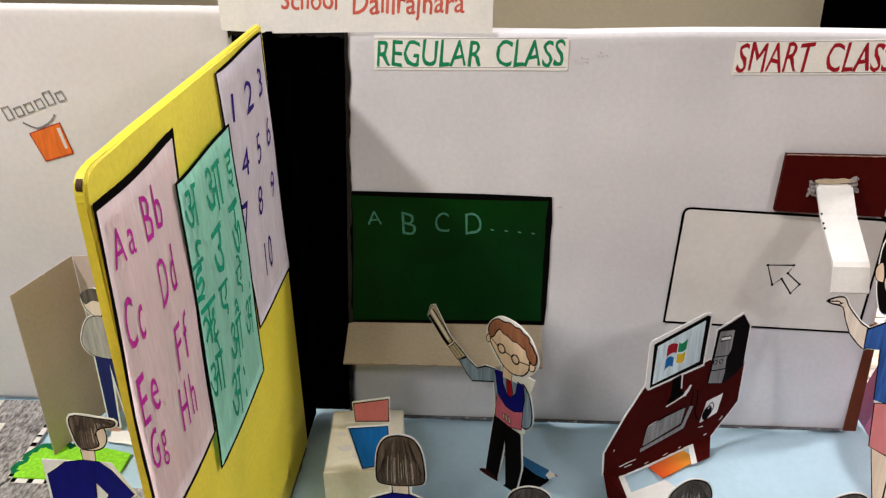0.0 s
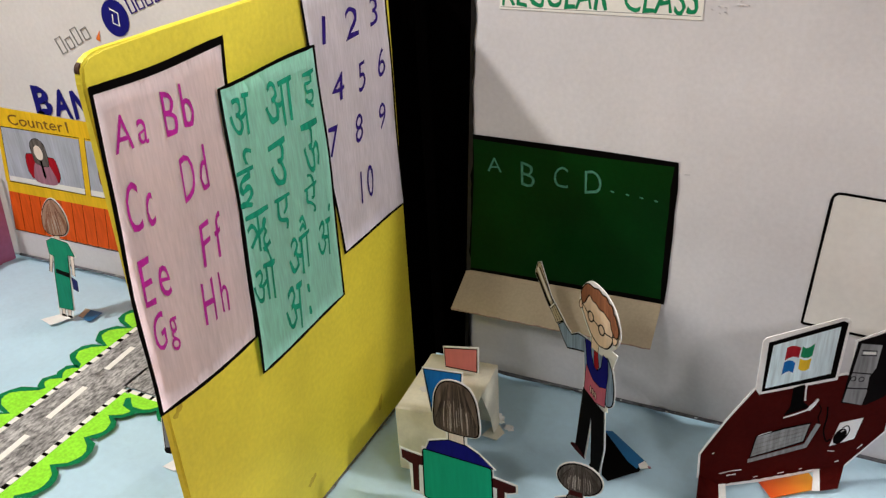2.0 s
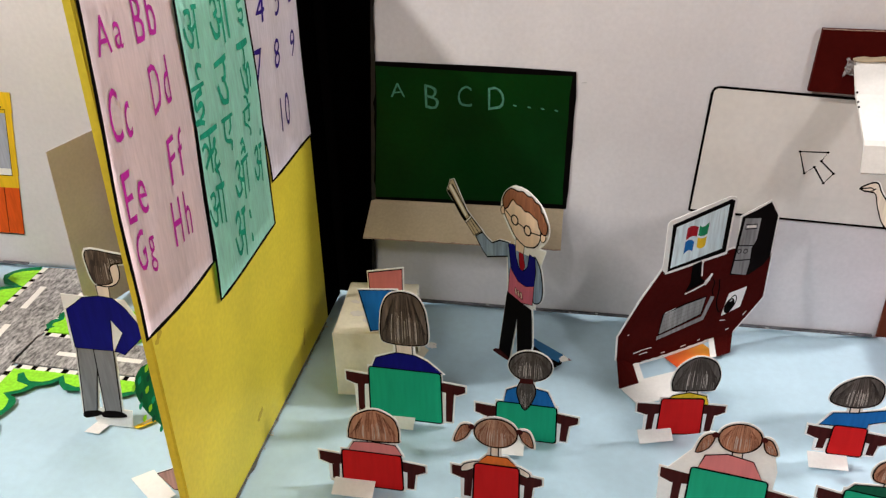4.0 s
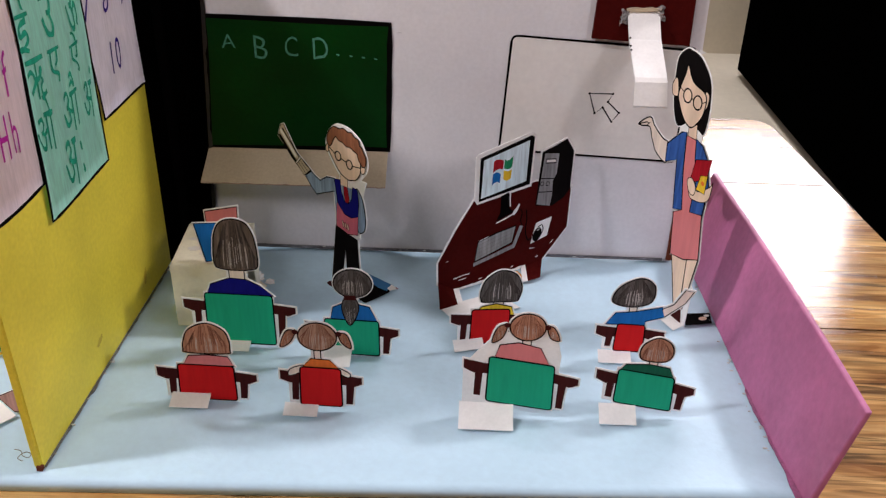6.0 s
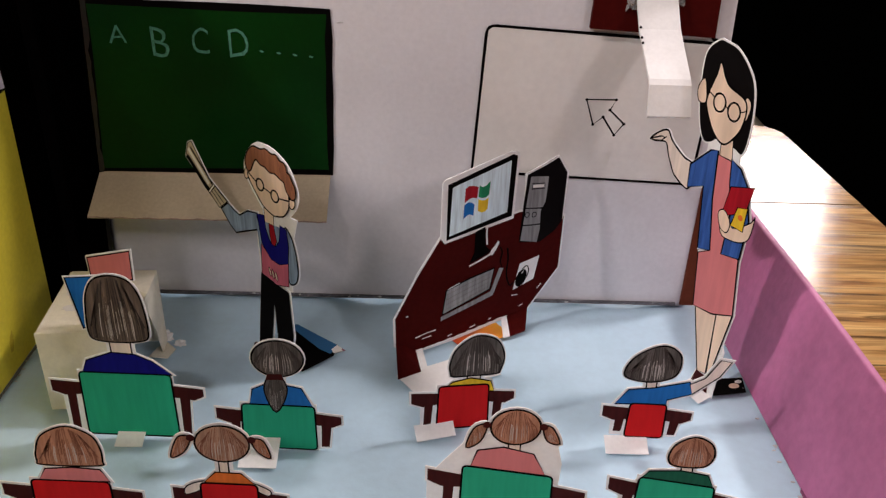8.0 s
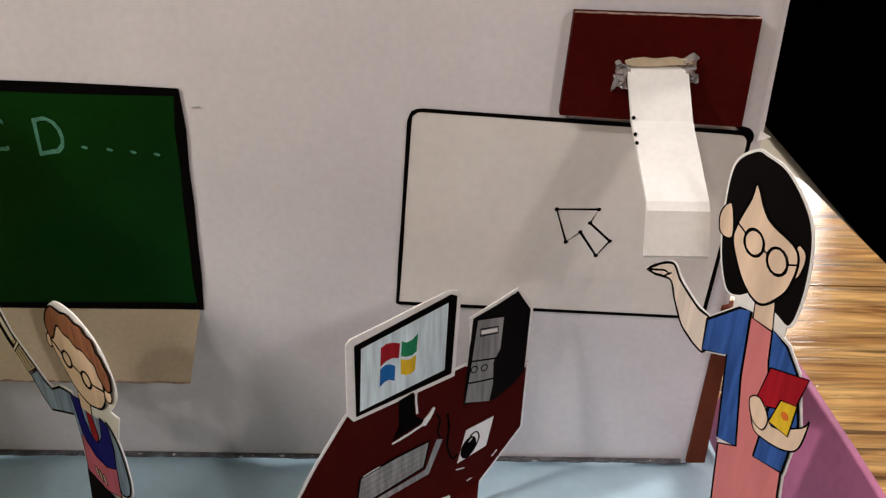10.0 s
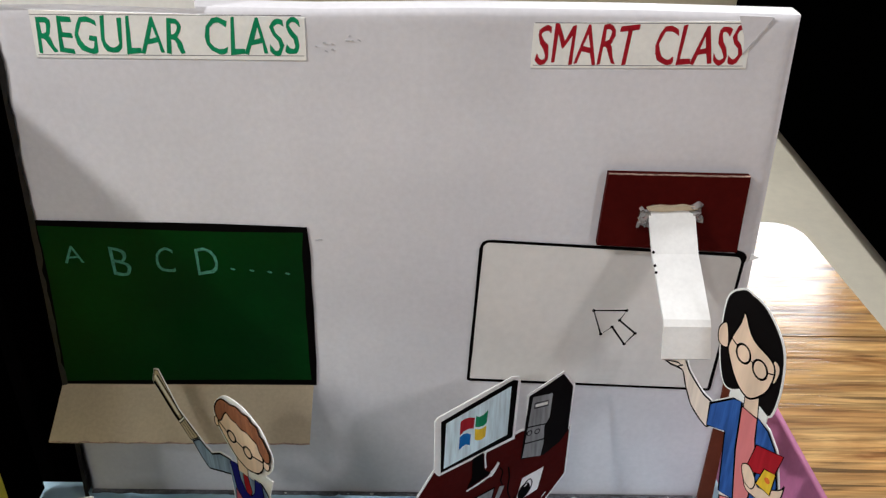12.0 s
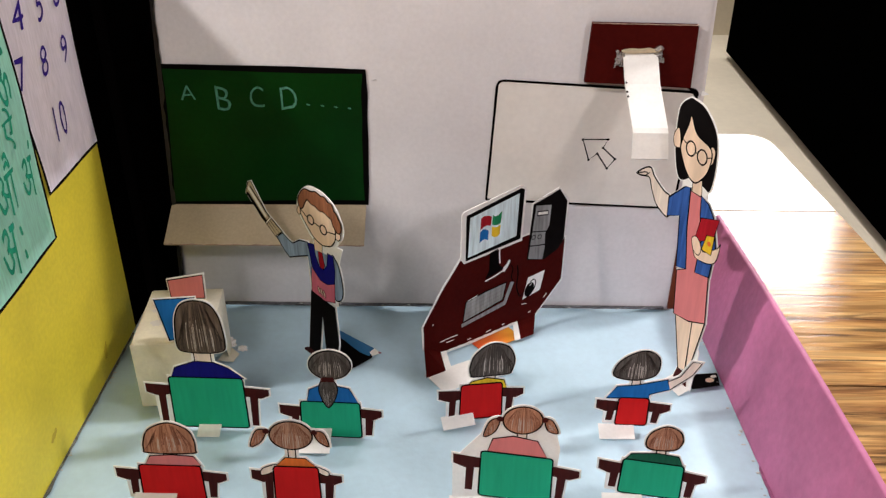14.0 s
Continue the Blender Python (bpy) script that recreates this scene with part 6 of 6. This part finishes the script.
def walking_man():
    c = Card(-2)
    head = smooth([(12, 128), (25, 127), (28, 118), (26, 110), (20, 106), (12, 107), (9.5, 115)], 4)
    hair = smooth([(10, 129), (26, 128), (34, 126.5), (33, 123), (25, 121), (22, 117), (22, 109), (12, 107), (9, 116)], 4)
    torso = [(-6, 92), (0, 97), (11, 99), (20, 98), (26, 92), (36, 75), (19, 58), (13, 60), (21, 74), (15, 83), (12, 60), (-13, 60), (-12, 88)]
    legs = ([(-12, 60), (1, 60), (-2, 45), (-10, 11), (-19, 10)], [(-1, 60), (12, 60), (7, 11), (-4, 12), (-2, 45)])
    for p in (hair, legs[0], legs[1], [(-12, 97), (26, 96), (36, 75), (12, 58), (-14, 58)]):
        c.paper(p, 1.6)
    c.paper([(-18, 14), (14, 14), (12, 1), (-10, 1)], 0.5)
    c.fill([(11, 106), (19, 106), (18, 96), (11, 97)], SKIN_PALE, 0.4)
    c.fill(head, SKIN_PALE, 0.5)
    c.hair(hair, HAIR_DARK, 0.5)
    c.fill(smooth([(10, 60), (19, 60), (22, 63), (13, 65)], 3), SKIN_PALE, 0.4)
    c.fill([(16, 82), (21, 74), (13, 61), (12, 62)], WHITE_CARD)
    c.fill(torso, NAVY, 0.4)
    for p in legs:
        c.fill(p, GREY_INK, 0.5)
    c.fill(smooth([(-19, 5), (-7, 9), (-8, 12), (-19, 10)], 3), HAIR_BLACK), c.fill(smooth([(-6, 7), (10, 9), (6, 13), (-5, 12)], 3), HAIR_BLACK)
    c.ground([(-16.5, -9), (-6.5, -9.5), (-2, 4), (-12, 6)], WHITE_CARD)
    c.ground([(12, 0), (22, 12), (28, 12), (16, -1)], YELLOW_INK)
    c.ground([(16, 3), (18, 3), (25, 11.5), (23, 11.5)], KRAFT, 1.05)
    c.place("paper_man", pose(-0.202, 0.352, 0), "paper cutout man in navy jumper and grey trousers", "paper figure")


walking_man()


def bank_lady():
    c = Card(-12)
    hair = smooth([(3, 117), (-8, 109), (-15, 94), (-12, 84), (6, 85), (14, 95), (12, 109)])
    dress = [(-17, 76), (-9, 80), (8, 78), (12, 66), (4, 66), (-1, 43), (-8, 10), (-25, 9), (-18, 45), (-13, 62), (-18, 64)]
    for p in (hair, dress, [(-26, 10), (-10, 10), (-12, 1), (-26, 1)]):
        c.paper(p, 1.2)
    c.fill([(-22, 10), (-18, 10), (-20, 2), (-24, 2)], SKIN_PALE, 0.3), c.fill([(-15, 10), (-11, 10), (-13, 2), (-17, 2)], SKIN_PALE, 0.3)
    c.fill(oval(-22, 1.8, 3, 1.4, steps=10), HAIR_BLACK), c.fill(oval(-14.5, 1.8, 3, 1.4, steps=10), HAIR_BLACK)
    c.fill([(-17, 65), (-13, 65), (-21, 45), (-24, 46)], SKIN_PALE, 0.3), c.fill([(7, 67), (11, 67), (6, 46), (3, 47)], SKIN_PALE, 0.3)
    c.fill([(-6, 86), (1, 86), (0, 78), (-6, 78)], SKIN_PALE, 0.3)
    c.fill(dress, DRESS_GREEN, 0.4)
    c.fill([(-15, 50), (0.5, 48), (-0.5, 43.5), (-16, 45.5)], HAIR_BLACK)
    c.fill([(1, 45), (7, 42), (5, 31), (0, 33)], DENIM, 0.3)
    c.hair(hair, HAIR_TAN, 0.5)
    c.ground([(-38, -12), (-22, -16), (-12, 2), (-24, 6)], WHITE_CARD)
    c.ground([(-10, 4), (-14, 16), (6, 16), (6, 1)], BLUE_CARD)
    c.ground([(-10, 4), (-14, 16), (-8, 16), (-4, 3)], KRAFT, 1.05)
    c.place("paper_woman", pose(-0.422, 0.462, 0), "paper cutout woman with tan hair in a green dress", "paper figure")


bank_lady()


def cash_booth():
    """A folded brown card booth."""
    t = thing("cash_booth", pose(-0.262, 0.508, 0), "grey-brown folded card booth standing beside the road", "card booth")

    def wall(name, a, b, ha, hb):
        bm = bmesh.new()
        d = Vector((b[0] - a[0], b[1] - a[1]))
        n = Vector((-d.y, d.x)).normalized() * 0.5
        pts = [(a[0], a[1], 0.6), (b[0], b[1], 0.6), (b[0], b[1], hb), (a[0], a[1], ha)]
        f = [bm.verts.new(tuple(k / 1000 for k in p)) for p in pts]
        g = [bm.verts.new(((p[0] + n.x) / 1000, (p[1] + n.y) / 1000, p[2] / 1000)) for p in pts]
        bm.faces.new(f), bm.faces.new(g[::-1])
        for i in range(4):
            bm.faces.new((f[i], g[i], g[(i + 1) % 4], f[(i + 1) % 4]))
        part(name, bm, BROWN_CARD, t)

    wall("side", (-21, -43), (-5, 13), 136, 137)
    wall("back", (-4.3, 13), (138, 17), 137, 141)


cash_booth()


def booth_man():
    c = Card(-246)
    head = smooth([(-246, 128), (-255, 122), (-254, 112), (-247, 106), (-240, 112), (-239, 122)], 4)
    torso = smooth([(-254, 105), (-262, 90), (-262, 80), (-255, 73), (-238, 72), (-233, 90), (-240, 105)], 4)
    legs = ([(-256, 73), (-246, 73), (-250, 10), (-257, 10)], [(-247, 73), (-236, 73), (-235, 10), (-242, 10)])
    for p in (head, torso, legs[0], legs[1]):
        c.paper(p, 1.4)
    c.fill(head, SKIN_PALE, 0.4)
    c.fill(smooth([(-246, 129), (-256, 124), (-254, 116), (-248, 119), (-239, 117), (-238, 123)], 4), HAIR_GREY)
    for p in legs:
        c.fill(p, DENIM)
    c.fill(torso, GREY_SHIRT, 0.4)
    for u in (-254, -240):
        c.fill(oval(u, 7, 4.5, 3), TRUNK)
    c.ground([(-262, -6), (-236, -10), (-230, 2), (-256, 4)], WHITE_CARD)
    c.tab(-257, -236, 6, 6)
    c.place("paper_man", pose(-0.239, 0.49, 0), "paper cutout man in grey shirt inside the card booth", "paper figure")


booth_man()


def paper_tree():
    c = Card(-132)
    crown = smooth([(-124, 92), (-138, 90), (-146, 79), (-147, 66), (-141, 54), (-132, 46), (-122, 52), (-114, 66), (-114, 84)], 4)
    trunk = [(-127, 52), (-122, 52), (-120, 20), (-112, 4), (-116, 1), (-138, 1), (-146, 12), (-130, 20)]
    c.paper(trunk, 0.6)
    c.fill(trunk, TRUNK, 0.5)
    c.fill(crown, LEAF_DARK)
    for i in range(34):
        a = 2.4 * i
        r = 2.0 + 2.9 * i ** 0.52
        u, v = -131 + r * math.cos(a) * 0.9, 68 + r * math.sin(a) * 1.2
        c.fill(smooth([(u - 0.9, v - 2.6), (u - 0.6, v + 0.6), (u + 1.6, v + 3.2), (u + 1.0, v - 0.4)], 3), LEAF if i % 3 == 0 else CHAIR_GREEN if i % 3 == 1 else DARK_GREEN)
    c.ground([(-167, 4), (-157, 13), (-135, -4), (-143, -14)], WHITE_CARD)
    c.place("paper_tree", pose(-0.132, 0.305, 0), "paper cutout tree with dark green crown and pinkish trunk", "paper tree")


paper_tree()


# ---- glue along the joints ----
def glue(points, size, label):
    bm = bmesh.new()
    for x, y, z in points:
        k = len(bm.verts)
        bmesh.ops.create_icosphere(bm, subdivisions=2, radius=1.0)
        bm.verts.ensure_lookup_table()
        s = size * random.uniform(0.5, 1.3)
        sx = s * random.uniform(1.0, 2.4)
        for v in bm.verts[k:]:
            v.co = Vector((v.co.x * sx + x, v.co.y * s * 0.8 + y, v.co.z * s * 0.55 + z)) / 1000
    for f in bm.faces:
        f.smooth = True
    ob = new("hot_glue", finish("hot_glue", bm, GLUE))
    tagged(ob, label, "glue", kind="stuff")


glue([(random.uniform(-70, 290), 524.2, random.uniform(0.2, 1.2)) for _ in range(26)], 0.8, "clear glue beads along the foot of a board")
glue([(-99.8 + random.uniform(0, 2.0), random.uniform(262, 490), random.uniform(0, 1.0)) for _ in range(18)], 0.7, "clear glue beads along the foot of the partition")
glue([(316 + random.uniform(-4, 0.5) - (y - 300) * 0.02, y, random.uniform(0.2, 0.8)) for y in (random.uniform(262, 515) for _ in range(20))], 0.7, "clear glue beads along the foot of the pink board")


def fold_strip():
    """The pink paper's ragged flap, glued to the floor along the low board."""
    t = thing("paper_flap", pose(0.31, 0.38, 0), "ragged mauve paper flap glued along the pink board", "paper flap")
    near = [(321.3 - 310 - (y - 256) * (0.045 if y < 360 else 0.03) , y - 380) for y in range(260, 516, 4)]
    far = [(x - 2.4 - 1.8 * noise.noise(Vector((0.4, y * 0.06, 1.7))) - 0.5 * random.random(), y) for x, y in near]
    lie("flap", t, PINK_FOLD, near + far[::-1], 1.0, 0.1)


fold_strip()


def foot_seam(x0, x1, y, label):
    """A ragged, dirty glue seam along the foot of a board, with the joint's shadow line put into its dark grey."""
    t = thing("shaded_glue_seam", pose((x0 + x1) / 2000, y / 1000, 0), label, "glue seam")
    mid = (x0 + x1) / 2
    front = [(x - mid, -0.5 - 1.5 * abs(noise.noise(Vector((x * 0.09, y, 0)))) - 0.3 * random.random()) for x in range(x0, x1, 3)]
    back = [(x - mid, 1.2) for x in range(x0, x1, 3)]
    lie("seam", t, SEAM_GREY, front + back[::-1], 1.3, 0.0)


foot_seam(-72, 292, 524.6, "ragged glue seam with painted joint shade along the white board")
foot_seam(-570, -375, 533.6, "ragged glue seam with painted joint shade along the white board")


def partition_seam():
    """Ragged glue along the foot of the partition; the shade of the gap is put in as dark grey."""
    t = thing("shaded_glue_seam", pose(-0.1006, 0.372, 0, 0, 0, 0.48), "ragged glue seam with painted gap shade along the yellow partition", "glue seam")
    inner = [(0.2, -112 + 4 * k) for k in range(57)]
    outer = [(0.9 + 2.2 * max(0, noise.noise(Vector((k * 0.31, 4.0, 0)))) + 0.4 * random.random(), -112 + 4 * k) for k in range(57)]
    lie("seam", t, SEAM_GREY, inner + outer[::-1], 1.0, 0.0)


partition_seam()


def pencil_marks():
    """Stray pencil smudges and specks on the classroom board."""
    for x, z, count, size in ((86, 279, 5, 5), (98, 283, 4, 4), (77, 180.5, 2, 1.6), (-172, 262, 1, 1.2)):
        t = wall_thing("pencil_smudge", x, z, "faint grey pencil smudge on white paper", "pencil mark", "smudges on the wall",
                       LEFT_BACK if x < -100 else BACK)
        for k in range(count):
            a = Vector((random.uniform(-size, size), random.uniform(-size, size) * 0.5))
            b = a + Vector((random.uniform(0.6, 2.2), random.uniform(-0.8, 0.8)))
            line("stroke", t, SMUDGE, [tuple(a), tuple(a.lerp(b, 0.5) + Vector((0, 0.2))), tuple(b)], random.uniform(0.25, 0.7), 0.12, -0.4)


pencil_marks()


def corner_fold():
    """Folded covering paper at the upper corner and a small flap at the edge of the classroom board."""
    t = wall_thing("folded_corner", 275, 285, "folded white covering paper with clear tape at a board corner", "paper fold")
    flat("fold", t, WALL_PAPER, shift([(266, 294), (281, 293.5), (277, 287), (270.5, 277.5), (270, 284)], 275, 285), 0.5, -0.2)
    line("crease", t, SMUDGE, shift([(270.3, 277), (274, 282.5), (278, 288.5), (281, 293)], 275, 285), 0.5, 0.58, 0.1)
    t = wall_thing("paper_scrap", 295, 173, "tiny white paper flap at a board edge", "paper scrap")
    flat("flap", t, WHITE_CARD, shift([(293, 175.5), (297.6, 173), (292.5, 171.5)], 295, 173), 0.6, 0.1)


corner_fold()


def crumple(x, y, w, h, label, seed):
    t = thing("paper_scrap", pose(x, y, 0), label, "paper scrap")
    bm = bmesh.new()
    bmesh.ops.create_icosphere(bm, subdivisions=3, radius=1.0)
    for v in bm.verts:
        d = 0.8 + 0.5 * noise.noise(v.co * 2.6 + Vector((seed, 0, 0)))
        v.co = Vector((v.co.x * w * d, v.co.y * w * 0.6 * d, max(v.co.z, -0.2) * h * d + 0.2 * h)) / 1000
    part("scrap", bm, WHITE_CARD, t)


crumple(-0.028, 0.472, 6, 5, "crumpled white paper scrap beside the paper desk", 1.3)
crumple(-0.017, 0.466, 4, 3.5, "crumpled white paper scrap beside the paper desk", 5.1)


def scribble():
    """A drawn loop on the floor in front of the partition."""
    t = thing("pencil_scribble", pose(-0.117, 0.269, 0), "grey pencil loop drawn on the blue floor", "pencil mark")
    bm = bmesh.new()
    stroke(bm, curve([(-6, 4), (-2, 3), (1, -1), (5, -2), (5, 1), (1, 2), (-1, -3), (3, -5)]), 0.35, 0.4, 0.1)
    for v in bm.verts:
        v.co = Vector((v.co.x, v.co.z, -v.co.y - 0.0001))
    part("line", bm, GREY_PENCIL, t)
    t = thing("paper_scrap", pose(0.055, 0.388, 0), "tiny dark green paper scrap on the blue floor", "paper scrap")
    lie("scrap", t, DARK_GREEN, [(-3, -1), (1, -2), (3.5, 1), (-1, 2)], 0.7, 0.1)


scribble()
glue([(random.uniform(-560, -375), 534.0, random.uniform(0.2, 1.2)) for _ in range(40)], 0.8, "clear glue beads along the foot of a board")
